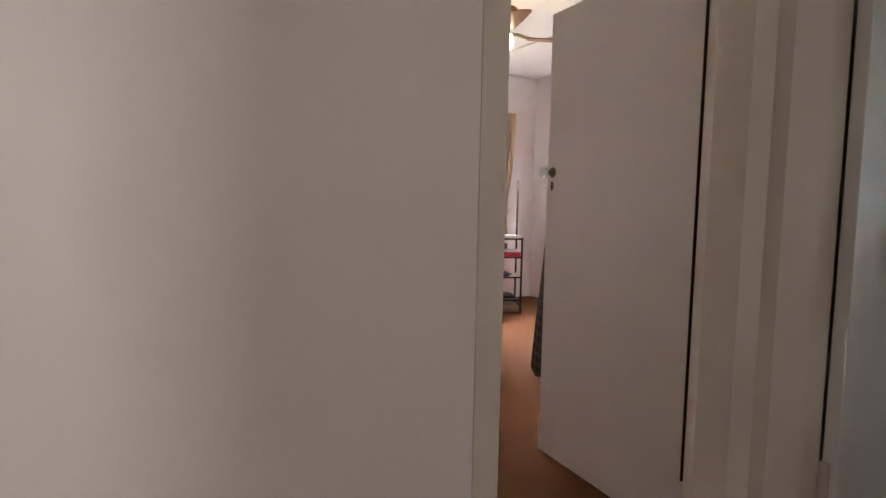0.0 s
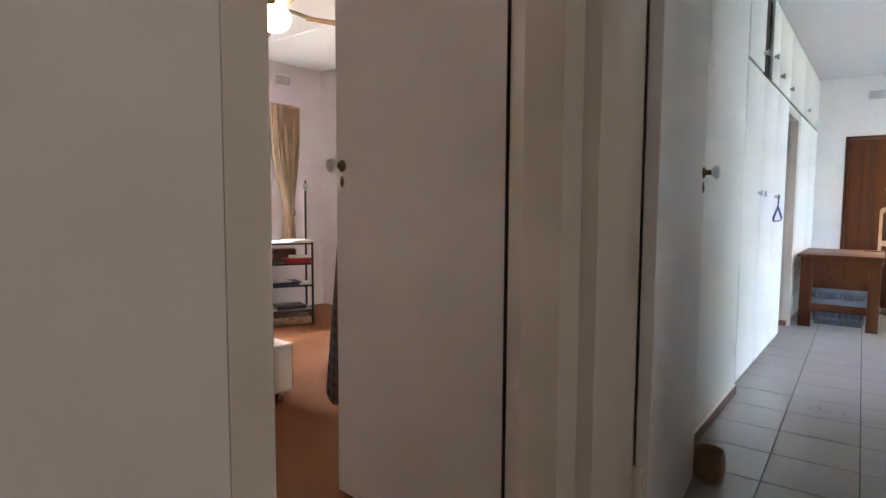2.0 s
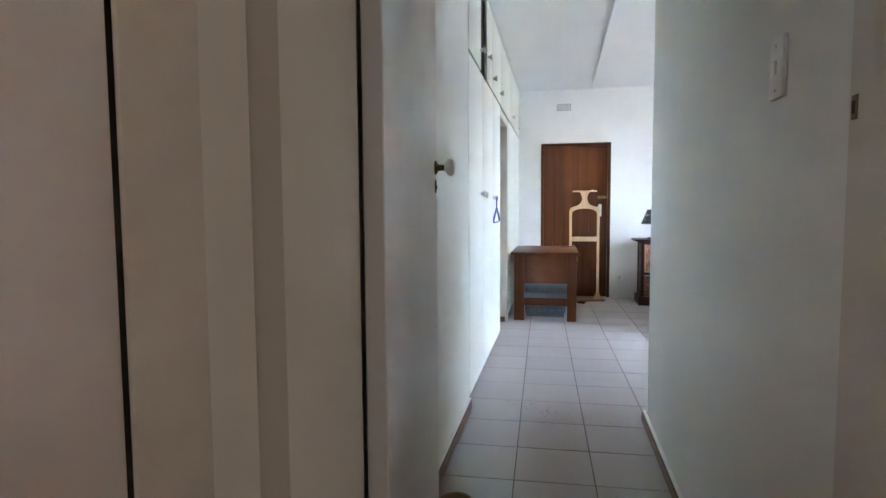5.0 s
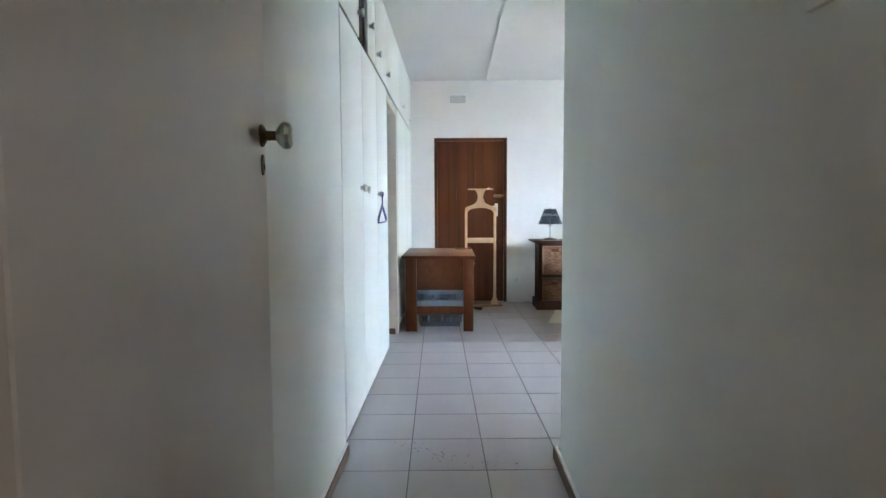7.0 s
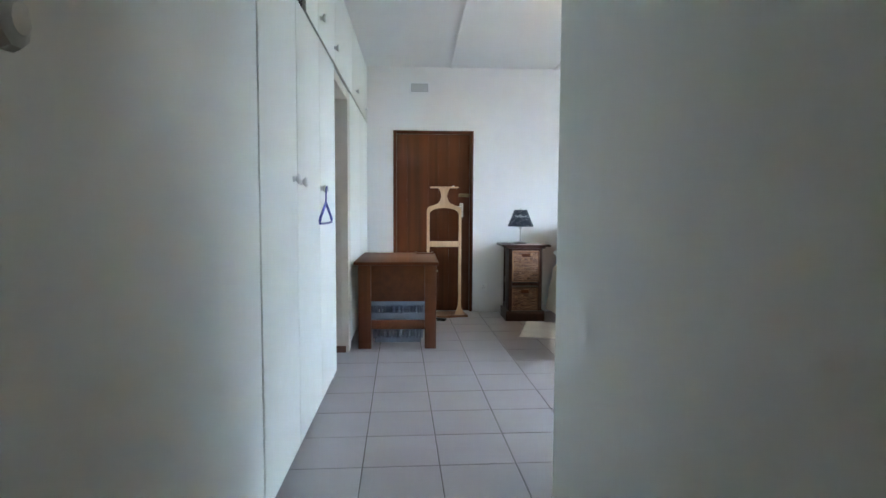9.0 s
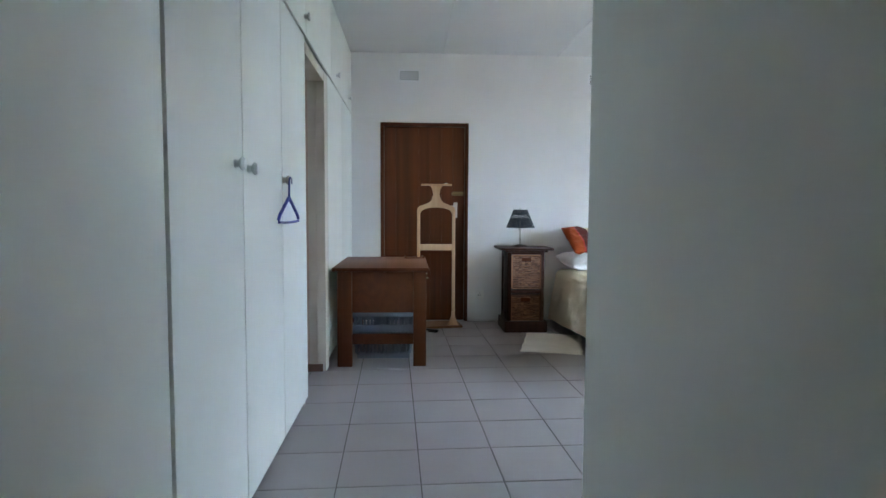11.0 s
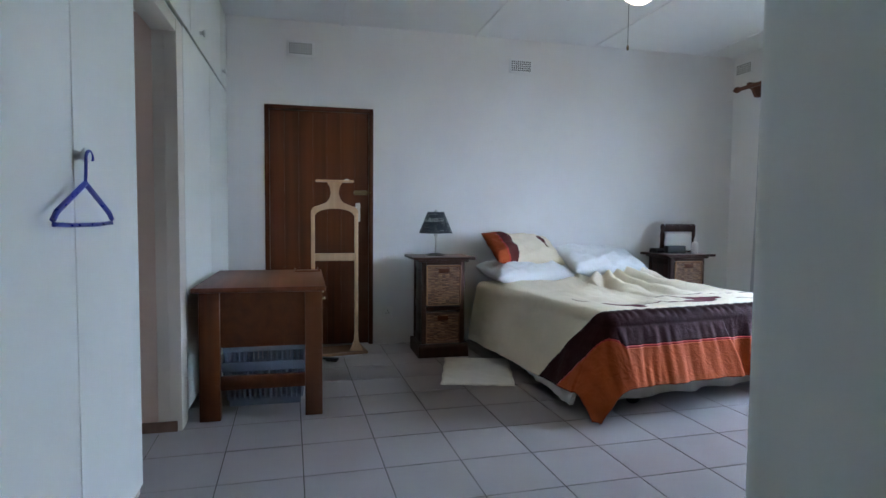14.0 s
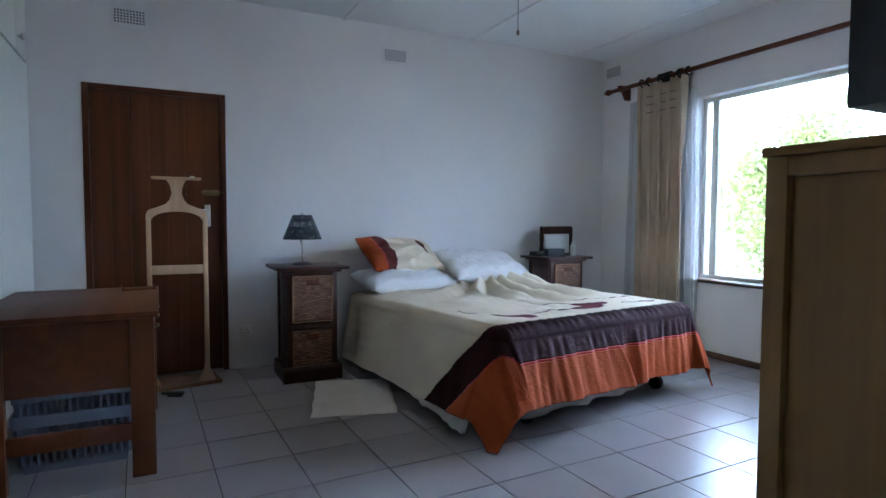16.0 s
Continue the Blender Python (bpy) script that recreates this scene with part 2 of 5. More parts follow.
YS = -2.93

bm = bm_new()
box(bm, -1.7, 9.2, -3.1, 2.7, -0.12, -0.006)
floor = structure("floor", bm, GROUT, "tiled floor with dark grout joints")
bm = bm_new()
box(bm, 0.2, 5.6, 2.06, 6.75, -0.1, 0.012)
structure("carpet_floor", bm, CARPET, "brown fitted carpet in the guest room")

# guest room walls
bm = bm_new()
box(bm, 0.1, 0.2, 2.06, 6.75, 0.012, CZ)
structure("wall_guest_west", bm, LILAC, "pale lilac plaster wall")
bm = bm_new()
box(bm, 5.0, 5.1, 2.702, 6.75, 0.012, CZ)
structure("wall_guest_east", bm, LILAC, "pale lilac plaster wall")
GY, GX0, GX1, GZ0, GZ1 = 6.5, 2.45, 4.19, 0.89, 2.25
bm = bm_new()
for x0, x1, z0, z1 in ((0.2, GX0, 0.012, CZ), (GX1, 5.0, 0.012, CZ), (GX0, GX1, 0.012, GZ0), (GX0, GX1, GZ1, CZ)):
    box(bm, x0, x1, GY, GY + 0.2, z0, z1)
structure("wall_guest_window", bm, LILAC, "pale lilac plaster wall with a window opening")

# wall between hall and guest room, with the doorway
DX0, DX1 = 0.975, 1.795
bm = bm_new()
box(bm, -1.7, 0.885, 1.822, 2.06, -0.006, CZ)
box(bm, 0.885, 1.905, 1.822, 2.06, 2.11, CZ)
structure("wall_hall_north", bm, HALL, "painted plaster wall of the hall over the guest room door")
bm = bm_new()
prism(bm, [(1.91, 1.90), (4.494, 1.90), (4.494, 2.7), (4.42, 2.7), (4.42, 2.06), (1.986, 2.06), (1.986, 1.99), (1.91, 1.99)], -0.006, CZ)
structure("wall_passage_north", bm, PASSAGE, "painted plaster wall of the passage")
# dark strip in place of the shade beside the first cupboard
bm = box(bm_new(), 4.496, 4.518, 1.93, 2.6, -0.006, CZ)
structure("gap_filler", bm, GAPSHADE, "dark strip painted as shade between the wall and the cupboards")

# the wall across the hall, with the passage doorway
bm = bm_new()
box(bm, 1.91, 2.25, -0.9, 0.86, -0.006, CZ)
box(bm, 1.91, 2.25, 0.86, 1.90, 2.11, CZ)
structure("wall_hall_east", bm, HALL, "painted plaster wall across the hall")
bm = bm_new()
rc = 0.035
pts = [(2.25, 0.89), (4.43 - rc, 0.89)]
pts += [(4.43 - rc + rc * math.sin(a), 0.89 - rc + rc * math.cos(a)) for a in [radians(d) for d in (22.5, 45, 67.5, 90)]]
pts += [(4.43, 0.45), (2.25, 0.45)]
prism(bm, pts, -0.006, CZ)
structure("wall_passage_south", bm, PASSAGE, "painted plaster wall of the passage with a rounded corner", 30)
bm = bm_new()
box(bm, 4.23, 4.43, YS, 0.45, -0.006, CZ)
structure("wall_bedroom_west", bm, WALL, "white plaster wall of the main bedroom")

# unseen hall behind the camera; doorway, windows and lamp box are made up
bm = bm_new()
box(bm, -1.8, -1.7, -0.9, 2.06, -0.006, CZ)
structure("wall_hall_west", bm, HALL, "painted plaster wall at the end of the hall")
# doorway and window opening are invented to let the fill lamps through
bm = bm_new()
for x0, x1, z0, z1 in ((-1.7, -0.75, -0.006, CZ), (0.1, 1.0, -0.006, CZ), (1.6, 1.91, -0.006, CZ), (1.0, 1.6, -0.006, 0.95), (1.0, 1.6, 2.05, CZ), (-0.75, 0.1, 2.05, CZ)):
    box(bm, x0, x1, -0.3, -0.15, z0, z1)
structure("wall_hall_south", bm, HALL, "unseen plaster wall of the hall, its openings added for the fill lamps")
# unseen board behind the south lamp, blocks the sky
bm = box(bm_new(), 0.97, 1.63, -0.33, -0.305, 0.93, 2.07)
structure("window_blind", bm, CEIL, "unseen cream board added to block the sky behind the south lamp")
# made-up walls around the lamp; they confine its light to the hall doorway
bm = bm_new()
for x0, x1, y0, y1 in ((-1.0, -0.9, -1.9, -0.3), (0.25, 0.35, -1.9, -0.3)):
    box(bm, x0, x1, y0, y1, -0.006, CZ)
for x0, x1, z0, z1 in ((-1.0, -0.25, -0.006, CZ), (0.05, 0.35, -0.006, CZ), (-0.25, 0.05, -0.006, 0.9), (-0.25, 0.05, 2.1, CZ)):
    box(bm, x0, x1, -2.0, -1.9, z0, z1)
structure("wall_side_room", bm, HALL, "unseen plain walls added around the hall fill lamp")

# unseen board, shuts out the sky behind the lamp
bm = box(bm_new(), -0.27, 0.07, -1.985, -1.96, 0.88, 2.12)
structure("window_blind", bm, CEIL, "unseen cream board added to keep sky light off the hall lamp")

# main bedroom walls
bm = bm_new()
box(bm, XE, XE + 0.2, YS - 0.2, 0.7035, -0.006, CZ)
box(bm, XE, XE + 0.2, 1.6105, 2.7, -0.006, CZ)
box(bm, XE, XE + 0.2, 0.7035, 1.6105, 2.0515, CZ)
structure("wall_bedroom_east", bm, WALL, "white plaster wall with a wooden door")
BX0, BX1, BZ0, BZ1 = 6.15, 7.86, 0.62, 2.17
bm = bm_new()
for x0, x1, z0, z1 in ((4.23, BX0, -0.006, CZ), (BX1, XE, -0.006, CZ), (BX0, BX1, -0.006, BZ0), (BX0, BX1, BZ1, CZ)):
    box(bm, x0, x1, YS - 0.2, YS, z0, z1)
structure("wall_bedroom_window", bm, WALL, "white plaster wall with a wide window opening")
bm = bm_new()
box(bm, 4.55, XE, 2.6, 2.7, -0.006, CZ)
structure("wall_bedroom_north", bm, WALL, "plain plaster wall behind the cupboards")

# ceilings
bm = bm_new()
box(bm, -1.8, 9.2, -3.15, 2.06, CZ, CZ + 0.1)
box(bm, -1.8, 9.2, 2.06, 2.7, CZ, CZ + 0.1)
box(bm, 0.1, 5.6, 2.7, 6.75, CZ, CZ + 0.1)
for y in (0.96, -0.215, -1.39, -2.56):
    box(bm, 4.43 if y < 0.9 else 2.25, XE, y - 0.016, y + 0.016, CZ - 0.012, CZ + 0.01, 0.004)
for x in (1.5, 2.7, 3.9):
    box(bm, x - 0.016, x + 0.016, 2.06, GY, CZ - 0.012, CZ + 0.01, 0.004)
structure("ceiling", bm, CEIL, "white board ceiling with narrow cover strips")

# ---- doors and frames ----
def glass_knob(parent, place, face, label="clear glass knob on a brass rose"):
    """A faceted glass knob on a turned rose; face is the unit direction (x, y) it points to. It is followed by a key plate below."""
    d = Vector((face[0], face[1], 0))
    turn = d.to_track_quat("Z", "Y").to_matrix().to_4x4()
    put = Matrix.Translation(place) @ turn
    bm = lathe(bm_new(), [(0.0005, 0.0), (0.024, 0.0), (0.024, 0.003), (0.017, 0.008), (0.011, 0.011), (0.0095, 0.036), (0.0005, 0.036)], 20)
    bm.transform(put)
    rose = part("rose", bm, BRASS, parent, "tarnished brass rose")
    bm = lathe(bm_new(), [(0.0005, 0.032), (0.012, 0.032), (0.020, 0.038), (0.028, 0.046), (0.0295, 0.053), (0.026, 0.061), (0.015, 0.066), (0.0005, 0.066)], 10)
    bm.transform(put)
    part("knob", bm, KNOBGLASS, rose, label, 20)
    bm = bm_new()
    outline = [(0.0095 * math.cos(a), 0.022 * math.sin(a)) for a in [2 * math.pi * k / 16 for k in range(16)]]
    prism(bm, outline, 0.0, 0.004)
    bm.transform(put)
    low = Matrix.Translation((0, 0, -0.062))
    bm.transform(low)
    plate = part("key_plate", bm, BRASS, parent, "small oval brass key plate")
    bm = bm_new()
    c = Vector(place) + Vector((0, 0, -0.066)) + d * 0.0045
    tube(bm, [c - Vector((0, 0, 0.006)), c + Vector((0, 0, 0.006))], 0.0022, 6)
    part("keyhole", bm, GAPSHADE, plate)


def leaf_outline(bm, a, b, thick, z0, z1):
    """A door leaf between two plan points, its face on the line a-b and its thickness to the left of it."""
    a, b = Vector(a), Vector(b)
    n = Vector((-(b - a).y, (b - a).x)).normalized() * thick
    prism(bm, [tuple(a), tuple(b), tuple(b + n), tuple(a + n)], z0, z1)
    bmesh.ops.bevel(bm, geom=list(bm.edges), offset=0.0025, segments=1, affect="EDGES")


# guest room door frame: pressed steel, painted cream
fr = thing("door_frame", "cream painted pressed-steel door frame of the guest room", "door frame", (1.38, 1.94, 0))


def local(bm, ob):
    bm.transform(ob.matrix_world.inverted())
    return bm


bm = prism(bm_new(), [(1.795, 1.815), (1.908, 1.815), (1.908, 1.992), (1.984, 1.992), (1.984, 2.056), (1.936, 2.056), (1.795, 1.927)], 0, 2.105)
hj = part("hinge_jamb", local(bm, fr), FRAMEP, fr)
# dark strips that paint the shaded gap between jamb and leaf
bm = prism(bm_new(), [(1.946, 2.0565), (1.963, 2.0735), (2.003, 2.069), (1.985, 2.0565)], 0.27, 2.08)
prism(bm, [(1.9355, 2.0565), (1.927, 2.0485), (1.921, 2.055), (1.9295, 2.063)], 0.27, 2.08)
part("seal", local(bm, fr), GAPSHADE, hj, "dark strip painted as the gap's shade beside the hinges")
bm = prism(bm_new(), [(0.8852, 1.8195), (0.950, 1.8195), (0.956, 1.8255), (0.956, 1.94), (0.92, 1.945), (0.92, 2.056), (0.8852, 2.056)], 0, 2.105)
part("latch_jamb", local(bm, fr), FRAMEP, fr)
bm = box(bm_new(), 0.956, 1.795, 1.815, 2.056, 2.082, 2.105, 0.003)
part("head", local(bm, fr), FRAMEP, fr)

gd = thing("door", "white painted flush door with a glass knob, standing open", "door", (1.88, 2.04, 0))
bm = bm_new()
leaf_outline(bm, (2.047, 2.925), (1.962, 2.076), 0.044, 0.018, 2.075)
leaf1 = part("leaf", local(bm, gd), DOORW, gd)
dv = Vector((2.047 - 1.962, 2.925 - 2.076, 0)).normalized()
nv = Vector((-dv.y, dv.x, 0))
kp = Vector((1.962, 2.076, 1.355)) + dv * 0.812
kp = kp - Vector((1.88, 2.04, 0))
glass_knob(gd, tuple(kp), (nv.x, nv.y))
for z in (0.25, 1.05, 1.82):
    bm = tube(bm_new(), [(2.012 - 1.88, 2.068 - 2.04, z - 0.05), (2.012 - 1.88, 2.068 - 2.04, z + 0.05)], 0.005, 8)
    part("hinge", bm, FRAMEP, gd)

# passage door frame and its door, folded back against the passage wall
pf = thing("door_frame", "cream painted steel frame of the passage doorway", "door frame", (2.08, 1.33, 0))
bm = prism(bm_new(), [(1.912, 1.769), (2.04, 1.746), (2.10, 1.752), (2.235, 1.770), (2.235, 1.898), (1.912, 1.898)], 0, 2.105)
part("hinge_jamb", local(bm, pf), FRAMEP, pf)
bm = prism(bm_new(), [(1.905, 0.862), (2.262, 0.862), (2.262, 0.897), (2.18, 0.899), (2.17, 0.909), (1.905, 0.909)], 0, 2.105)
part("latch_jamb", local(bm, pf), FRAMEP, pf)
# added block that ends the gap's dark line above the floor
bm = box(bm_new(), 2.236, 2.256, 1.742, 1.772, 0.0, 0.385, 0.002)
part("hinge_cover", local(bm, pf), FRAMEP, pf)
bm = box(bm_new(), 1.905, 2.262, 0.909, 1.745, 2.05, 2.105, 0.003)
part("head", local(bm, pf), FRAMEP, pf)
bm = box(bm_new(), 2.232, 2.250, 0.893, 0.9005, 1.352, 1.393, 0.001)
strike = part("strike_plate", local(bm, pf), BRASS, pf, "dull brass strike plate")
bm = box(bm_new(), 2.236, 2.247, 0.9003, 0.9012, 1.362, 1.383)
part("strike_hole", local(bm, pf), GAPSHADE, strike)

pd = thing("door", "white painted flush passage door folded back against the wall", "door", (2.26, 1.76, 0))
bm = bm_new()
leaf_outline(bm, (2.256, 1.724), (3.09, 1.794), 0.044, 0.012, 2.035)
part("leaf", local(bm, pd), DOORW, pd)
e = Vector((3.09 - 2.256, 1.794 - 1.724, 0)).normalized()
n2 = Vector((e.y, -e.x, 0))
k2 = Vector((2.256, 1.724, 1.344)) + e * 0.800 - Vector((2.26, 1.76, 0))
glass_knob(pd, tuple(k2), (n2.x, n2.y))

# light switch
sw = thing("light_switch", "white plastic light switch on the passage wall", "switch", (2.60, 0.89, 1.52))
bm = box(bm_new(), -0.039, 0.039, 0.0, 0.012, -0.069, 0.069, 0.004)
plate = part("plate", bm, PLASTICW, sw)
bm = box(bm_new(), -0.009, 0.009, 0.012, 0.018, -0.016, 0.016, 0.002)
part("rocker", bm, PLASTICW, plate)
for z in (-0.050, 0.050):
    bm = lathe(bm_new(), [(0.0004, 0.0115), (0.003, 0.0115), (0.003, 0.0132), (0.0004, 0.0132)], 8, (0, 0, z), "y")
    part("screw", bm, STEEL, plate)

# skirtings: a brown strip under a white bead
def skirting(name, x0, x1, y0, y1):
    bm = box(bm_new(), x0, x1, y0, y1, 0, 0.052, 0.004)
    sk = structure(name, bm, SKIRTB, "brown wooden skirting strip")
    return sk


skirting("baseboard", 3.2, 4.49, 1.884, 1.899)
skirting("baseboard", 2.27, 4.43, 0.891, 0.912)
skirting("baseboard", 4.43, 4.462, 0.452, 0.912)
skirting("baseboard", 4.43, XE - 0.002, YS + 0.001, YS + 0.016)
bm = box(bm_new(), 3.2, 4.49, 1.889, 1.8985, 0.052, 0.066, 0.003)
structure("trim", bm, WALL, "white bead over the skirting")
bm = box(bm_new(), 2.27, 4.455, 0.8912, 0.905, 0.052, 0.064, 0.003)
structure("trim", bm, WALL, "white bead over the skirting")

# small clay pot by the passage wall
def pot():
    p = thing("plant_pot", "empty ochre glazed clay pot on the floor", "pot", (3.165, 1.745, 0))
    k = Mat("ochre_glaze")
    k.colour(k.mix(k.ramp(k.noise(14, 5), [(0.35, grey(0)), (0.7, grey(1))]), (0.24, 0.13, 0.055), (0.16, 0.085, 0.038)))
    k.rough(0.45)
    k.bump(k.noise(60, 3), 0.2, 0.002)
    prof = [(0.0005, 0.0), (0.052, 0.0), (0.060, 0.008), (0.067, 0.05), (0.066, 0.095), (0.061, 0.118), (0.063, 0.126), (0.060, 0.129), (0.056, 0.125), (0.057, 0.10), (0.058, 0.05), (0.05, 0.014), (0.0005, 0.012)]
    part("body", lathe(bm_new(), prof, 32), k.m, p)


pot()


# ---- cupboards ----
def white_knob(parent, x, y, z, r=0.022, label="clear glass knob"):
    prof = [(0.0005, 0.0), (r * 0.7, 0.0), (r * 0.55, -0.008), (r * 0.5, -0.014), (r, -0.022), (r * 1.05, -0.028), (r * 0.8, -0.035), (0.0005, -0.037)]
    bm = lathe(bm_new(), prof, 14, (x, y, z), "y")
    part("knob", bm, KNOBGLASS, parent, label, 30)


def cupboard(label, x0, x1, z0, z1, edges, knobs, group, plinth=True, front=1.902):
    c = thing("built_in_cupboard", label, "cupboard", ((x0 + x1) / 2, 2.25, z0), 0, group)
    off = Vector(c.matrix_world.translation)

    def at(bm):
        bm.transform(Matrix.Translation(-off))
        return bm
    b0 = z0 + (0.055 if plinth else 0.0)
    bm = bm_new()
    box(bm, x0, x0 + 0.016, front + 0.022, 2.59, b0, z1)
    box(bm, x1 - 0.016, x1, front + 0.022, 2.59, b0, z1)
    box(bm, x0 + 0.016, x1 - 0.016, front + 0.03, 2.59, b0, b0 + 0.016)
    box(bm, x0 + 0.016, x1 - 0.016, front + 0.03, 2.59, z1 - 0.016, z1)
    box(bm, x0 + 0.016, x1 - 0.016, 2.575, 2.59, b0 + 0.016, z1 - 0.016)
    part("body", at(bm), CUPB, c)
    if plinth:
        bm = box(bm_new(), x0, x1, front + 0.05, front + 0.07, z0, b0)
        part("plinth", at(bm), SKIRTB, c, "dark recessed plinth")
    # dark strips behind the door gaps, painted in for their shade
    bm = bm_new()
    for a, b in zip(edges, edges[1:]):
        box(bm, a[1] - 0.009, a[1] + 0.009, front + 0.0195, front + 0.0215, b0 + 0.004, z1 - 0.004)
    if abs(edges[0][1] - edges[1][0]) < 0.01:
        part("gap_strip", at(bm), GAPSHADE, c, "dark strip painted as the shade between the doors")
    else:
        bm.free()
        # dark sheet close behind the opening stands in for the unlit inside
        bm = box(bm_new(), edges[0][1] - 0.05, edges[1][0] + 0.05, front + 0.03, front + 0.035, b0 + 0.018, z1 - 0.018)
        part("dark_inside", at(bm), GAPSHADE, c, "dark sheet painted as the shade inside the open gap")
    for (a, b), ks in zip(edges, knobs):
        bm = box(bm_new(), a + 0.0045, b - 0.0045, front, front + 0.019, b0 + 0.004, z1 - 0.004, 0.003)
        dr = part("door", at(bm), CUPB, c)
        for kx, kz in ks:
            white_knob(dr, kx - off.x, front - off.y, kz - off.z)
    return c


cupboard("tall cream built-in wardrobe with three flush doors", 4.522, 6.40, 0.0, 2.125, [(4.522, 5.16), (5.16, 5.785), (5.785, 6.40)],
         [[(5.065, 1.302)], [(5.222, 1.296)], [(5.80, 1.285)]], "built-in cupboards")
cupboard("tall cream built-in wardrobe beside the desk", 7.285, 8.985, 0.0, 2.125, [(7.285, 8.14), (8.14, 8.985)], [[], []], "built-in cupboards")
for x0, x1, ed, ks in ((4.522, 5.77, [(4.522, 5.09), (5.42, 5.77)], [[(5.05, 2.265)], [(5.50, 2.33)]]),
                       (5.77, 7.50, [(5.77, 6.45), (6.45, 7.50)], [[(5.84, 2.245), (6.405, 2.235)], []]),
                       (7.50, 8.985, [(7.50, 8.68), (8.68, 8.985)], [[(7.80, 2.235)], [(8.73, 2.235)]])):
    cupboard("cream overhead cupboard close under the ceiling", x0, x1, 2.137, 2.742, ed, ks, "overhead cupboards", False)

# blue coat hanger on a cupboard knob
def hanger():
    hg = thing("coat_hanger", "blue plastic coat hanger hanging from a cupboard knob", "hanger", (5.765, 1.868, 1.20))
    bm = bm_new()
    curl = [(0.035 - 0.026 * math.cos(a), 0, 0.072 + 0.026 * math.sin(a)) for a in [radians(d) for d in range(0, 200, 20)]]
    tube(bm, [(0.0, 0, 0.0), (0.006, 0, 0.03), (0.009, 0, 0.06)] + curl, 0.0045, 8)
    part("hook", bm, BLUEP, hg)
    bm = bm_new()
    tube(bm, [(0.0, 0, 0.005), (-0.06, 0, -0.02), (-0.19, 0, -0.075), (-0.215, 0, -0.095), (-0.205, 0, -0.108)], 0.0075, 8)
    tube(bm, [(0.0, 0, 0.005), (0.06, 0, -0.02), (0.19, 0, -0.075), (0.215, 0, -0.095), (0.205, 0, -0.108)], 0.0075, 8)
    part("shoulder", bm, BLUEP, hg)
    bm = tube(bm_new(), [(-0.207, 0, -0.106), (-0.1, 0, -0.110), (0.1, 0, -0.110), (0.207, 0, -0.106)], 0.006, 8)
    part("bar", bm, BLUEP, hg)


hanger()

# doorway to the side passage, between the cupboards
bf = thing("door_frame", "cream painted frame of a doorway between the cupboards", "door frame", (6.84, 1.95, 0))
bm = prism(bm_new(), [(7.135, 1.904), (7.282, 1.904), (7.282, 2.02), (7.145, 2.02), (7.145, 1.965), (7.135, 1.962)], 0.0, 2.105)
part("jamb", local(bm, bf), FRAMEP, bf)
bm = box(bm_new(), 6.402, 6.44, 1.925, 2.02, 0.0, 2.105, 0.003)
part("jamb", local(bm, bf), FRAMEP, bf)
bm = box(bm_new(), 6.44, 7.135, 1.906, 2.02, 2.04, 2.105, 0.003)
part("head", local(bm, bf), FRAMEP, bf)
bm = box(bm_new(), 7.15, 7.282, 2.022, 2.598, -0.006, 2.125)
structure("wall_side_passage", bm, PINKLIT, "pinkish plaster side of the doorway, warm light mixed into its colour")
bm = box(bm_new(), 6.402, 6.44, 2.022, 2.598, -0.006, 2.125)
structure("wall_side_passage", bm, PINKLIT, "pinkish plaster side of the doorway, warm light mixed into its colour")
bm = box(bm_new(), 7.122, 7.134, 1.925, 2.598, 0, 0.055, 0.003)
structure("baseboard", bm, SKIRTB, "brown wooden skirting strip")
bm = box(bm_new(), XE - 0.006, XE - 0.001, 1.62, 1.90, 2.106, 2.114)
structure("trim", bm, WALL, "thin plaster ridge in line with the door head")

# ---- the wooden bedroom door ----
bd = thing("door", "closed dark red-brown wooden door with vertical boards", "door", (XE, 1.157, 0))
bm = bm_new()
box(bm, -0.012, 0.06, -0.452, -0.415, 0, 2.05, 0.003)
box(bm, -0.012, 0.06, 0.415, 0.452, 0, 2.05, 0.003)
box(bm, -0.012, 0.06, -0.415, 0.415, 2.013, 2.05, 0.003)
part("frame", bm, MERANTI, bd)
for k in range(7):
    y0 = -0.412 + k * 0.1177
    bm = box(bm_new(), 0.012, 0.05, y0 + 0.0002, y0 + 0.1175, 0.012, 2.01)
    part("board", bm, MERANTI, bd)
# added dark sheet, stops outside light leaking past the boards and frame
bm = box(bm_new(), 0.062, 0.08, -0.475, 0.475, 0, 2.07)
part("backing", bm, GAPSHADE, bd)
bm = bm_new()
box(bm, -0.006, 0.012, -0.34, -0.30, 1.08, 1.24, 0.004)
lock = part("lock_plate", bm, STEEL, bd, "worn steel lock plate")
bm = tube(bm_new(), [(0.0, -0.322, 1.20), (-0.045, -0.322, 1.20), (-0.05, -0.24, 1.198)], 0.008, 8)
part("lever", bm, STEEL, lock)
bm = bm_new()
box(bm, -0.004, 0.012, -0.40, -0.29, 1.31, 1.35, 0.003)
bolt = part("slide_bolt", bm, BRASS, bd, "brass slide bolt")
bm = tube(bm_new(), [(-0.008, -0.43, 1.33), (-0.008, -0.28, 1.33)], 0.007, 8)
part("bolt_bar", bm, BRASS, bolt)


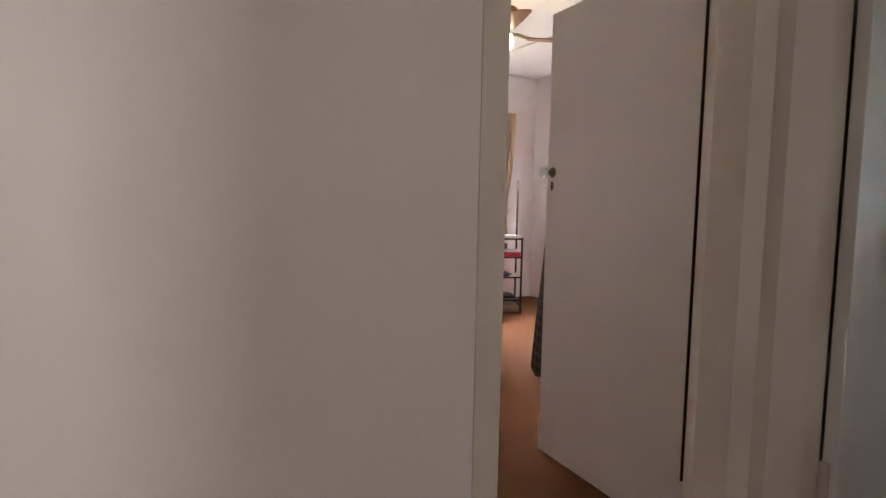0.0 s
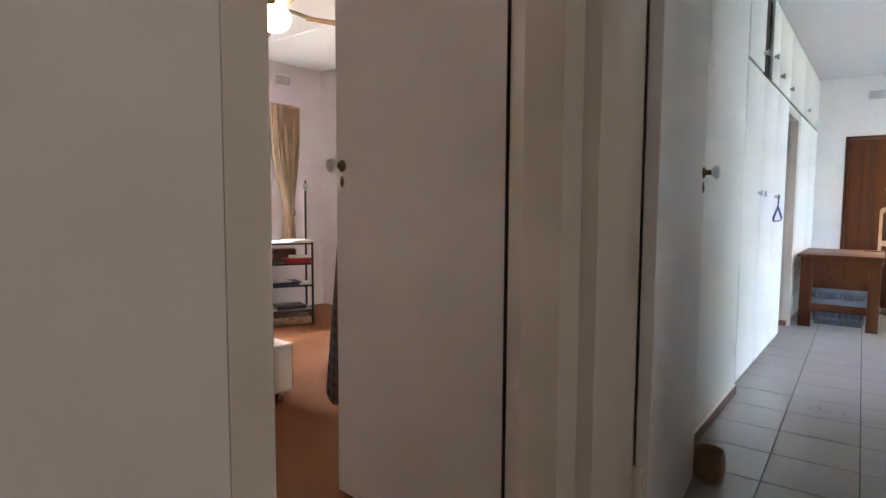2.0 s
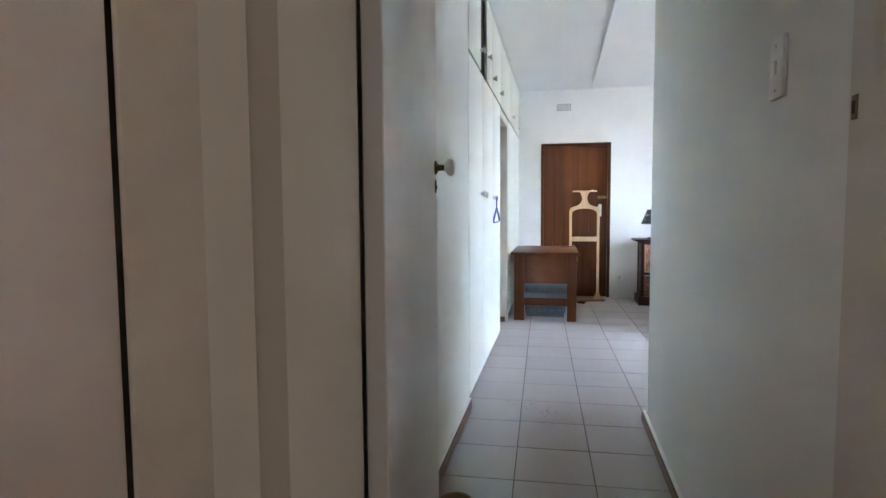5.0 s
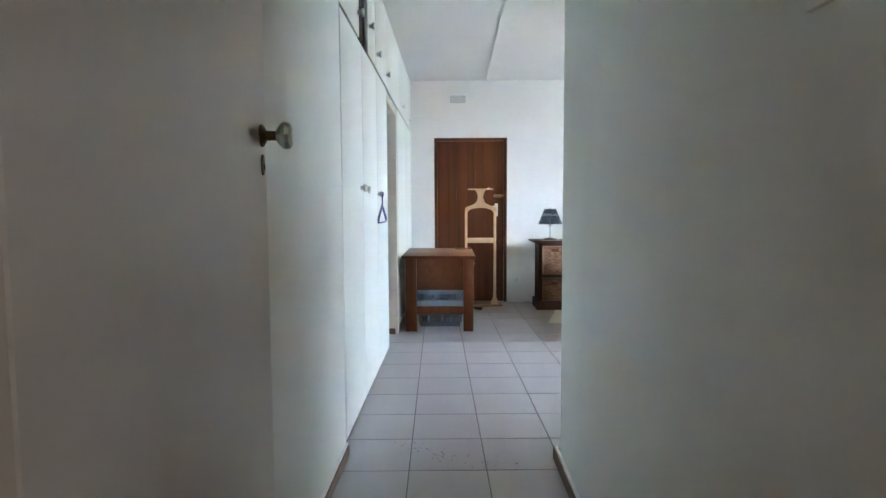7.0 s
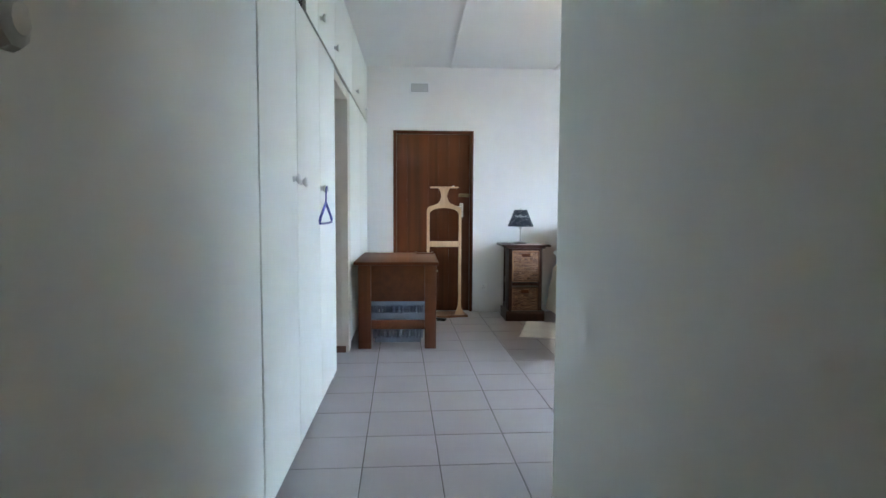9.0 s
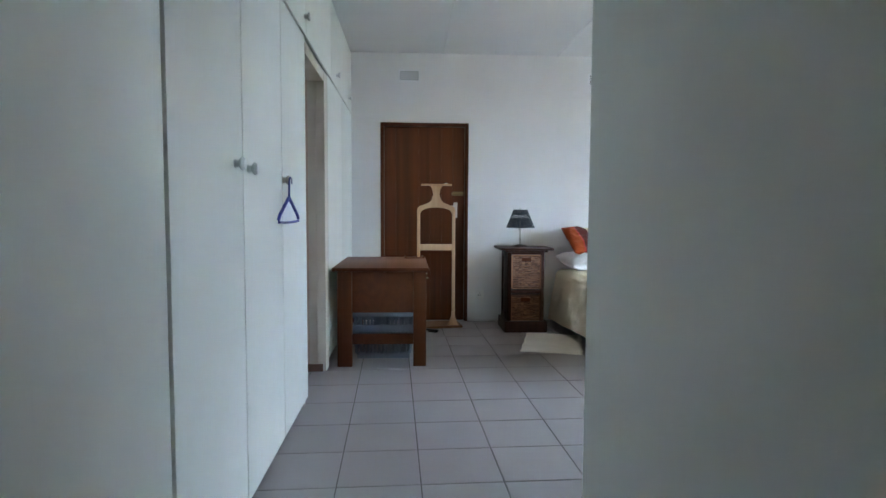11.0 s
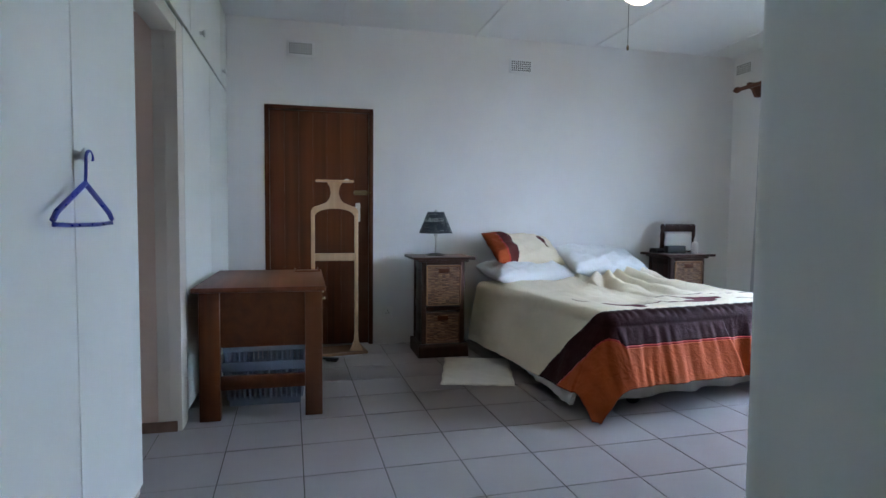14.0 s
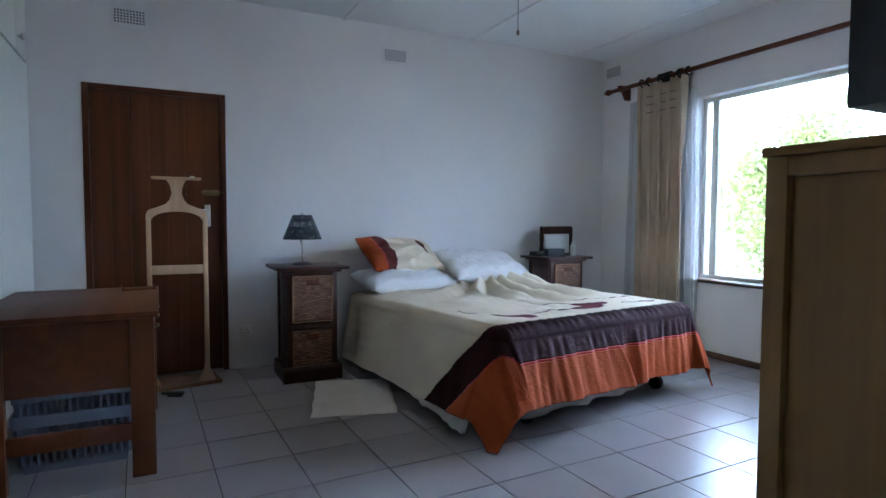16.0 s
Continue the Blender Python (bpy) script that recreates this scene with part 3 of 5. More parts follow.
# ---- air vents ----
def vent(place, face, label="white plaster air vent with rows of small holes"):
    v = thing("air_vent", label, "vent", place, face, "air vents")
    bm = box(bm_new(), -0.115, 0.115, -0.004, 0.004, -0.066, 0.066, 0.002)
    part("plate", bm, CEIL, v)
    # grey blocks on the plate stand in for the shade inside the holes
    bm = bm_new()
    for i in range(10):
        for j in range(5):
            box(bm, -0.092 + i * 0.0192, -0.080 + i * 0.0192, -0.0052, -0.0042, -0.044 + j * 0.0192, -0.032 + j * 0.0192)
    tagged(part("holes", bm, VENTHOLE, v, "rows of small holes, their shade painted as grey blocks", None), kind="stuff")


vent((XE - 0.004, 1.315, 2.52), -90)
vent((XE - 0.004, -0.645, 2.51), -90)
vent((8.85, YS + 0.004, 2.61), 180)
vent((4.46, GY - 0.004, 2.56), 0)

# ---- main bedroom furniture ----
def desk():
    d = thing("desk", "red-brown wooden desk standing against the cupboard", "desk", (7.74, 1.52, 0))
    x0, x1, y0, y1 = -0.505, 0.505, -0.333, 0.318
    bm = box(bm_new(), -0.525, 0.525, -0.352, 0.352, 0.705, 0.733, 0.005)
    part("top", bm, DESKW, d)
    for x in (x0, x1 - 0.05):
        for y, w in ((y0, 0.095), (y1 - 0.108, 0.108)):
            bm = box(bm_new(), x, x + 0.05, y, y + w, 0.0, 0.705, 0.004)
            part("leg", bm, DESKV, d)
        bm = box(bm_new(), x + 0.014, x + 0.036, y0 + 0.095, y1 - 0.108, 0.40, 0.705, 0.003)
        part("end_panel", bm, DESKW, d)
        bm = box(bm_new(), x + 0.010, x + 0.038, y0 + 0.095, y1 - 0.108, 0.165, 0.242, 0.003)
        part("stretcher", bm, DESKW, d)
    bm = box(bm_new(), x0 + 0.05, x1 - 0.05, y1 - 0.03, y1 - 0.012, 0.36, 0.705, 0.003)
    part("back_panel", bm, DESKW, d)
    for k, (a, b) in enumerate(((x0 + 0.055, -0.17), (-0.165, 0.165), (0.17, x1 - 0.055))):
        bm = box(bm_new(), a, b, y0 + 0.004, y0 + 0.30, 0.575, 0.695, 0.003)
        dr = part("drawer", bm, DESKW, d)
        m = (a + b) / 2
        bm = tube(bm_new(), [(m - 0.04, y0 + 0.004, 0.635), (m - 0.036, y0 - 0.018, 0.635), (m + 0.036, y0 - 0.018, 0.635), (m + 0.04, y0 + 0.004, 0.635)], 0.004, 6)
        part("handle", bm, BRASS, dr, "small brass bar handle")


desk()
tr = thing("wooden_tray", "small flat wooden tray on the desk", "tray", (8.12, 1.27, 0.733), 8)
bm = box(bm_new(), -0.05, 0.05, -0.085, 0.085, 0.0, 0.008, 0.002)
part("base", bm, DESKW, tr)
for y in (-0.082, 0.076):
    bm = box(bm_new(), -0.05, 0.05, y, y + 0.006, 0.008, 0.022, 0.002)
    part("rim", bm, DESKW, tr)


def laundry_basket(z, tilt):
    """An oblong tapering basket with slotted walls, built of uprights between bands."""
    b = thing("laundry_basket", "grey-blue slotted plastic laundry basket under the desk", "basket", (7.70, 1.512, z), tilt, "stacked laundry baskets")
    hx, hy, hh = 0.26, 0.236, 0.27

    def ring(bm, zz, high, out, thick=0.008):
        f = 0.86 + 0.14 * zz / hh
        ax, ay = hx * f + out, hy * f + out
        box(bm, -ax, ax, -ay, -ay + thick, zz, zz + high, 0.002, 1)
        box(bm, -ax, ax, ay - thick, ay, zz, zz + high, 0.002, 1)
        box(bm, -ax, -ax + thick, -ay + thick, ay - thick, zz, zz + high, 0.002, 1)
        box(bm, ax - thick, ax, -ay + thick, ay - thick, zz, zz + high, 0.002, 1)
    for nm, zz, high, out in (("bottom_band", 0.0, 0.055, 0.0), ("middle_band", 0.12, 0.035, 0.002), ("rim", 0.215, 0.055, 0.010)):
        bm = bm_new()
        ring(bm, zz, high, out)
        part(nm, bm, GREYP, b)
    bm = box(bm_new(), -hx * 0.84, hx * 0.84, -hy * 0.84, hy * 0.84, 0.002, 0.010)
    part("base", bm, GREYP, b)
    bm = bm_new()
    for k in range(15):
        y = -hy * 0.9 + k * hy * 1.8 / 14
        for s in (-1, 1):
            tube(bm, [(s * hx * 0.88, y * 0.95, 0.04), (s * hx * 0.985, y, 0.245)], 0.0085, 4)
    for k in range(19):
        x = -hx * 0.9 + k * hx * 1.8 / 18
        for s in (-1, 1):
            tube(bm, [(x * 0.95, s * hy * 0.88, 0.04), (x, s * hy * 0.985, 0.245)], 0.0085, 4)
    tagged(part("bar_lattice", bm, GREYP, b, "upright plastic bars between the slots"), kind="stuff")


laundry_basket(0.0, 0)
laundry_basket(0.115, 1.5)


def valet():
    v = thing("valet_stand", "pale pine clothes valet stand in front of the door", "valet stand", (8.66, 1.05, 0))
    y0, y1 = -0.172, 0.172
    for y in (y0, y1):
        bm = box(bm_new(), -0.012, 0.012, y - 0.015, y + 0.015, 0.024, 1.15, 0.005)
        up = part("upright", bm, PINE, v)
        bm = prism(bm_new(), [(y - 0.055, 0.024), (y - 0.018, 0.11), (y - 0.015, 0.16), (y + 0.015, 0.16), (y + 0.018, 0.11), (y + 0.055, 0.024)], -0.016, 0.016, "x")
        part("foot_block", bm, PINE, up)
    bm = prism(bm_new(), [(-0.03, -0.265), (-0.12, 0.26), (0.16, 0.29), (0.24, -0.23)], 0.0, 0.024)
    bmesh.ops.bevel(bm, geom=list(bm.edges), offset=0.004, segments=2, affect="EDGES")
    part("base_board", bm, wood("brown_base_board", (0.16, 0.075, 0.035), (0.27, 0.14, 0.07), 1, 0.45), v, "brown base board on the floor")
    bm = bm_new()
    up = [(y0 - 0.016, 1.13)] + [(y0 - 0.016 + 0.05 * (1 - math.cos(a)), 1.15 + 0.055 * math.sin(a)) for a in [radians(d) for d in (15, 40, 65, 90)]]
    up += [(-0.07, 1.232), (-0.045, 1.26), (-0.030, 1.31), (-0.040, 1.36), (-0.062, 1.398)]
    right = [(-y, z) for y, z in reversed(up)]
    low = [(-y0 - 0.018, 1.13)] + [((y1 - 0.02) * math.cos(a), 1.13 + 0.055 * math.sin(a)) for a in [radians(d) for d in range(0, 181, 20)]][0:] + [(y0 + 0.018, 1.13)]
    prism(bm, up + right + low[1:-1], -0.011, 0.011, "x")
    part("hanger", bm, PINE, v)
    bm = box(bm_new(), -0.05, 0.055, -0.15, 0.15, 1.398, 1.412, 0.004)
    part("top_tray", bm, PINE, v)
    bm = box(bm_new(), -0.009, 0.009, y0 + 0.015, y1 - 0.015, 0.765, 0.825, 0.004)
    part("trouser_bar", bm, PINE, v)


valet()
bm = lathe(bm_new(), [(0.0005, 0.0), (0.016, 0.0), (0.017, 0.006), (0.011, 0.010), (0.0005, 0.010)], 14)
cn = thing("trinket", "small shiny metal trinket on the valet stand tray", "trinket", (8.64, 0.955, 1.412))
part("body", bm, STEEL, cn)
sh = thing("shoe_brush", "dark shoe brush lying by the valet stand", "brush", (8.44, 1.10, 0), 62)
bm = box(bm_new(), -0.07, 0.07, -0.02, 0.02, 0.012, 0.03, 0.006)
part("handle", bm, BLACKP, sh)
bm = box(bm_new(), -0.06, 0.03, -0.017, 0.017, 0.0, 0.012, 0.002)
part("bristles", bm, IRON, sh)


# bedside cabinets
def wicker_material():
    k = Mat("wicker_cane")
    g = k.put("ShaderNodeNewGeometry")
    c = k.ramp(g.outputs["Random Per Island"], [(0.0, (0.07, 0.027, 0.013)), (0.5, (0.18, 0.078, 0.036)), (1.0, (0.34, 0.18, 0.09))])
    k.colour(c)
    k.rough(0.5)
    k.bump(k.noise(160, 2), 0.2, 0.001)
    return k.m


WICKER = wicker_material()


def basket_front(parent, name, y0, y1, z0, z1, x):
    bm = box(bm_new(), x, x + 0.26, y0, y1, z0, z1, 0.004)
    bk = part(name, bm, DARKW, parent, "woven wicker basket drawer")
    bm = bm_new()
    cols, rows = 9, int((z1 - z0) / 0.0125)
    w = (y1 - y0) / cols
    for r in range(rows):
        z = z0 + 0.006 + r * 0.0125
        for c in range(cols):
            if 3 <= c <= 5 and z > z1 - 0.055 and z < z1 - 0.02:
                continue
            out = 0.007 if (r + c) % 2 else 0.002
            a, b = y0 + c * w, y0 + (c + 1) * w
            tube(bm, [(x - 0.001, a, z), (x - out, (a + b) / 2, z + random.uniform(-0.001, 0.001)), (x - 0.001, b, z)], 0.0052, 5)
    for yy in (y0, y1):
        tube(bm, [(x - 0.003, yy, z0), (x - 0.003, yy, z1)], 0.008, 6)
    for zz in (z0, z1):
        tube(bm, [(x - 0.004, y0, zz), (x - 0.004, y1, zz)], 0.008, 6)
    tagged(part("weave", bm, WICKER, bk, "reddish-brown woven cane", 60), kind="stuff")
    m = (y0 + y1) / 2
    bm = box(bm_new(), x - 0.003, x + 0.004, m - 0.045, m + 0.045, z1 - 0.056, z1 - 0.02, 0.006)
    part("hand_hole", bm, DESKW, bk, "brown wooden hand grip")


def bedside(place, turn=0):
    b = thing("bedside_cabinet", "dark wooden bedside cabinet with two wicker basket drawers", "bedside table", place, turn, "bedside cabinets")
    x0, x1, y0, y1 = -0.155, 0.19, -0.178, 0.178
    bm = prism(bm_new(), [(-0.185, 0.0), (-0.185, 0.07), (-0.18, 0.09), (-0.165, 0.105), (0.195, 0.105), (0.195, 0.0)], -0.205, 0.205, "y")
    part("plinth", bm, DARKW, b)
    for x in (x0, x1 - 0.04):
        for y in (y0, y1 - 0.04):
            bm = box(bm_new(), x, x + 0.04, y, y + 0.04, 0.105, 0.765, 0.004)
            part("post", bm, DARKW, b)
    for y in (y0 + 0.012, y1 - 0.030):
        bm = box(bm_new(), x0 + 0.04, x1 - 0.04, y, y + 0.018, 0.105, 0.765, 0.002)
        part("side_panel", bm, DARKW, b)
        for z in (0.105, 0.375, 0.705):
            bm = box(bm_new(), x0 + 0.04, x1 - 0.04, y - 0.006, y + 0.024, z, z + 0.06, 0.002)
            part("side_rail", bm, DARKW, b)
    bm = box(bm_new(), x1 - 0.03, x1 - 0.015, y0 + 0.04, y1 - 0.04, 0.105, 0.765)
    part("back_panel", bm, DARKW, b)
    for z in (0.372, 0.742):
        bm = box(bm_new(), x0, x1 - 0.05, y0 + 0.04, y1 - 0.04, z, z + 0.03, 0.002)
        part("shelf", bm, DARKW, b)
    bm = box(bm_new(), -0.178, 0.20, -0.205, 0.205, 0.765, 0.784, 0.006)
    part("moulding", bm, DARKW, b)
    bm = box(bm_new(), -0.212, 0.218, -0.255, 0.255, 0.784, 0.806, 0.005)
    part("top", bm, DARKW, b)
    basket_front(b, "basket", y0 + 0.042, y1 - 0.042, 0.425, 0.735, x0 - 0.014)
    basket_front(b, "basket", y0 + 0.042, y1 - 0.042, 0.115, 0.35, x0 + 0.012)
    return b


bs = bedside((8.572, 0.205, 0))
copy_thing(bs, pose(8.71, -2.14, 0.0, 0, 0, 0))


def lamp():
    l = thing("table_lamp", "table lamp with a dark slate wire-woven cone shade", "lamp", (8.62, 0.226, 0.806))
    bm = lathe(bm_new(), [(0.0005, 0.0), (0.075, 0.0), (0.077, 0.006), (0.06, 0.014), (0.02, 0.020), (0.0005, 0.021)], 24)
    part("base", bm, IRON, l)
    bm = tube(bm_new(), [(0, 0, 0.018), (0, 0, 0.20), (0, 0, 0.34)], 0.007, 10)
    lathe(bm, [(0.0005, 0.155), (0.016, 0.157), (0.017, 0.205), (0.0005, 0.21)], 12)
    part("stem", bm, STEEL, l)
    k = plain("slate_wire", (0.035, 0.045, 0.06), 0.5, 0.2)
    bm = bm_new()
    z0, z1, r0, r1 = 0.186, 0.358, 0.137, 0.064
    rnd = random.Random(4)
    for i in range(46):
        f = i / 45
        z, r = z0 + (z1 - z0) * f, r0 + (r1 - r0) * f
        pts = [(r * math.cos(a), r * math.sin(a), z + rnd.uniform(-0.0022, 0.0022)) for a in [2 * math.pi * q / 28 for q in range(29)]]
        if 0.55 < f < 0.72 and i % 2:
            continue
        tube(bm, pts, 0.0018, 4)
    weave = part("shade", bm, k, l, "dark slate woven wire shade")
    bm = bm_new()
    for q in range(10):
        a = 2 * math.pi * q / 10
        tube(bm, [(r0 * math.cos(a), r0 * math.sin(a), z0), (r1 * math.cos(a), r1 * math.sin(a), z1 + 0.004)], 0.003, 5)
    part("ribs", bm, k, weave)
    bm = bm_new()
    for q in range(3):
        a = 2 * math.pi * q / 3
        tube(bm, [(0, 0, 0.335), (r1 * 1.1 * math.cos(a), r1 * 1.1 * math.sin(a), 0.345)], 0.002, 5)
    lathe(bm, [(0.0005, 0.33), (0.01, 0.335), (0.012, 0.365), (0.006, 0.378), (0.0005, 0.38)], 10)
    part("spider", bm, STEEL, l)


lamp()

# things on the far bedside cabinet
rk = thing("letter_rack", "dark wooden rack with a turned post on the bedside cabinet", "rack", (8.82, -2.215, 0.806))
bm = box(bm_new(), -0.05, 0.05, -0.19, 0.19, 0.0, 0.018, 0.003)
part("base", bm, DARKW, rk)
bm = lathe(bm_new(), [(0.0005, 0.018), (0.02, 0.018), (0.024, 0.05), (0.017, 0.10), (0.023, 0.16), (0.016, 0.215), (0.022, 0.245), (0.014, 0.27), (0.0005, 0.275)], 16, (0, 0.165, 0))
part("post", bm, DARKW, rk)
bm = box(bm_new(), -0.012, 0.012, -0.185, 0.15, 0.20, 0.26, 0.003)
for q in range(8):
    box(bm, -0.011, 0.011, -0.18 + q * 0.041, -0.155 + q * 0.041, 0.26, 0.272, 0.002)
part("rail", bm, DARKW, rk)
bm = box(bm_new(), -0.012, 0.012, -0.19, -0.165, 0.018, 0.262, 0.003)
part("post", bm, DARKW, rk)
bm = box(bm_new(), -0.01, -0.004, -0.15, 0.13, 0.018, 0.18, 0.001)
part("paper", bm, PLASTICW, rk, "white papers held in the rack")
bt = thing("bottle", "white plastic lotion bottle on the bedside cabinet", "bottle", (8.64, -2.275, 0.806))
bm = lathe(bm_new(), [(0.0005, 0.0), (0.026, 0.0), (0.029, 0.006), (0.029, 0.085), (0.024, 0.10), (0.013, 0.11), (0.0005, 0.112)], 18)
part("body", bm, PLASTICW, bt)
bm = lathe(bm_new(), [(0.0005, 0.112), (0.012, 0.112), (0.010, 0.138), (0.004, 0.152), (0.0005, 0.153)], 14)
part("cap", bm, PLASTICW, bt)
ck = thing("clock_radio", "small black clock radio on the bedside cabinet", "clock", (8.79, -1.99, 0.806), 12)
bm = prism(bm_new(), [(-0.05, 0.0), (-0.055, 0.02), (-0.02, 0.045), (0.045, 0.04), (0.05, 0.0)], -0.065, 0.065, "y")
part("body", bm, BLACKP, ck)
cb = thing("camera_box", "black box lying in front of the rack", "box", (8.68, -2.09, 0.806), -6)
bm = box(bm_new(), -0.04, 0.04, -0.09, 0.09, 0.0, 0.07, 0.008)
part("body", bm, BLACKP, cb)

# socket and cord
so = thing("wall_socket", "white wall socket low on the bedroom wall", "socket", (XE, 0.577, 0.28))
bm = box(bm_new(), -0.01, 0.0, -0.043, 0.043, -0.043, 0.043, 0.003)
pl = part("plate", bm, PLASTICW, so)
for y, z in ((-0.012, -0.008), (0.012, -0.008), (0.0, 0.014)):
    bm = lathe(bm_new(), [(0.0004, -0.0112), (0.0042, -0.0112), (0.0042, -0.0102), (0.0004, -0.0102)], 8, (0, 0, 0), "x")
    bm.transform(Matrix.Translation((0, y, z)))
    part("pin_hole", bm, GAPSHADE, pl)
co = thing("cable", "white mains cable lying along the bedroom wall", "cable", (8.9, 0.6, 0))
bm = tube(bm_new(), [(0.06, 0.06, 0.006), (0.05, 0.0, 0.005), (0.03, -0.06, 0.005), (0.06, -0.12, 0.005), (0.07, -0.16, 0.02), (0.05, -0.18, 0.006), (0.02, -0.2, 0.005)], 0.0035, 6)
part("cord", bm, PLASTICW, co)

# mat
def mat_rug():
    m = thing("bath_mat", "small off-white cotton bath mat on the tiles", "mat", (7.938, 0.06, 0.0), 74)
    bm = bm_new()
    nx, ny, w, h = 40, 60, 0.50, 0.735
    grid = [[bm.verts.new((-w / 2 + w * i / nx + 0.0035 * math.sin(j * 0.35) * (i in (0, nx)), -h / 2 + h * j / ny + 0.004 * math.sin(i * 0.4) * (j in (0, ny)),
                           0.009 + 0.004 * noise.noise(Vector((i * 0.2, j * 0.2, 3))) - (0.007 if i in (0, nx) or j in (0, ny) else 0))) for j in range(ny + 1)] for i in range(nx + 1)]
    for i in range(nx):
        for j in range(ny):
            bm.faces.new((grid[i][j], grid[i + 1][j], grid[i + 1][j + 1], grid[i][j + 1]))
    part("body", bm, fabric("cotton_mat", (0.74, 0.71, 0.64), 0.12, 350), m, "", 60)


mat_rug()


# ---- the bed ----
BED = pose(8.93, -0.985, 0, 0, 0, 180 + 8.0)
BL, BW, BT = 1.86, 1.58, 0.56
CREAM = fabric("cream_duvet", (0.735, 0.635, 0.48), 0.06, 900.0, 0.9, 0.0, 0.3)
BROWN = fabric("dark_brown_duvet", (0.032, 0.008, 0.009), 0.15, 900.0, 0.9, 0.0, 0.35)
REDS = fabric("red_piping", (0.36, 0.03, 0.02), 0.1)
ORANGE = fabric("orange_duvet", (0.32, 0.058, 0.014), 0.1, 900.0, 0.9, 0.0, 0.35)
PLUM = fabric("plum_stripe", (0.11, 0.028, 0.026), 0.15, 900.0, 0.9, 0.0)
MAROON = fabric("maroon_print", (0.10, 0.014, 0.020), 0.1, 900.0, 0.9, 0.0)
LINEN = fabric("white_linen", (0.76, 0.76, 0.76), 0.04, 900.0, 0.9, 0.1, 0.4)
VALANCE = fabric("off_white_valance", (0.72, 0.69, 0.63), 0.06)
bed = thing("bed", "double bed base and mattress on castors", "bed", tuple(BED.translation), 188)
bm = box(bm_new(), 0.10, BL - 0.04, -BW / 2 + 0.03, BW / 2 - 0.03, 0.12, 0.34, 0.03, 3)
part("base", bm, VALANCE, bed)
bm = box(bm_new(), 0.10, BL - 0.03, -BW / 2 + 0.02, BW / 2 - 0.02, 0.34, BT - 0.02, 0.05, 3)
part("mattress", bm, LINEN, bed)
for x in (0.22, BL - 0.05):
    for y in (-BW / 2 + 0.2, BW / 2 - 0.2):
        bm = tube(bm_new(), [(x, y, 0.05), (x, y, 0.13)], 0.012, 8)
        cs = part("castor", bm, IRON, bed, "black castor wheel")
        bm = lathe(bm_new(), [(0.0005, -0.02), (0.045, -0.02), (0.05, -0.01), (0.05, 0.01), (0.045, 0.02), (0.0005, 0.02)], 20, (x + 0.012, y, 0.05), "y")
        part("wheel", bm, BLACKP, cs)


def drape(s, q, top, grow, lift=0.0):
    """Where the point (s along the bed, q across it) of a cloth over the bed comes to lie."""
    s0 = 0.0
    ds, dq = max(0.0, s - BL), max(0.0, abs(q) - BW / 2)
    side = 1 if q > 0 else -1
    r = math.hypot(ds, dq)
    x, y, z = min(s, BL), side * min(abs(q), BW / 2), top
    if r > 1e-6:
        ox, oy = ds / r, dq / r * side
        a = 0.07
        bend = min(r / a, math.pi / 2)
        out, down = a * math.sin(bend), a * (1 - math.cos(bend))
        rest = max(0.0, r - a * math.pi / 2)
        f = max(0.0, min(1.0, s / BL))
        lean = grow * (0.17 + 0.36 * f ** 2 if side < 0 else 0.2 + 0.1 * f) * (0.75 if ds > 0 and dq <= 0 and q > 0 else 1.0)
        along = q * 30.0 if ds > 0 and dq <= 0 else s * 15.0
        if ds > 0 and dq > 0:
            along = (side * BW / 2) * 30.0 + math.atan2(dq, ds) * 5.0
        slant = along + ds * 5.0
        fold = (0.5 * math.sin(slant * 0.8 + 1.9 * math.sin(along * 0.23)) * (0.55 + 0.45 * math.sin(along * 0.13)) + 0.8 * noise.noise(Vector((slant * 0.27, rest * 1.5, 3.0)))) * 0.040 * min(1, rest / 0.22) * (1.0 if ds > 0 else 0.28)
        fold += 0.013 * noise.noise(Vector((slant * 0.85, rest * 2.5, 8.0))) * min(1, rest / 0.06) * (1.0 if ds > 0 else 0.0)
        hyp = math.sqrt(1 + lean * lean)
        out += rest * lean / hyp + fold
        down += rest / hyp
        x, y, z = x + ox * out, y + oy * out, z - down
        if z < 0.012 + lift:
            x, y, z = x + ox * (0.012 + lift - z) * 0.7, y + oy * (0.012 + lift - z) * 0.7, 0.012 + lift + 0.004 * math.sin(along * 2)
    return Vector((x, y, z))


def print_shape(s, q):
    """Dark red printed shapes near the foot of the duvet."""
    for c, d, a, b, t in ((1.60, 0.50, 0.15, 0.085, 0.75), (1.64, -0.02, 0.20, 0.10, 1.45), (1.57, -0.16, 0.15, 0.07, 1.0), (1.52, -0.50, 0.16, 0.045, 1.35), (1.70, -0.62, 0.10, 0.030, 1.5)):
        u, v = (s - c) * math.cos(t) + (q + d) * math.sin(t), -(s - c) * math.sin(t) + (q + d) * math.cos(t)
        if (u / a) ** 2 + (v / (b * (0.55 + 0.45 * u / a))) ** 2 < 1:
            return True
        if abs(v + 0.012 * math.sin(u * 40)) < 0.006 and -a * 2.2 < u < -a * 0.9:
            return True
    return False


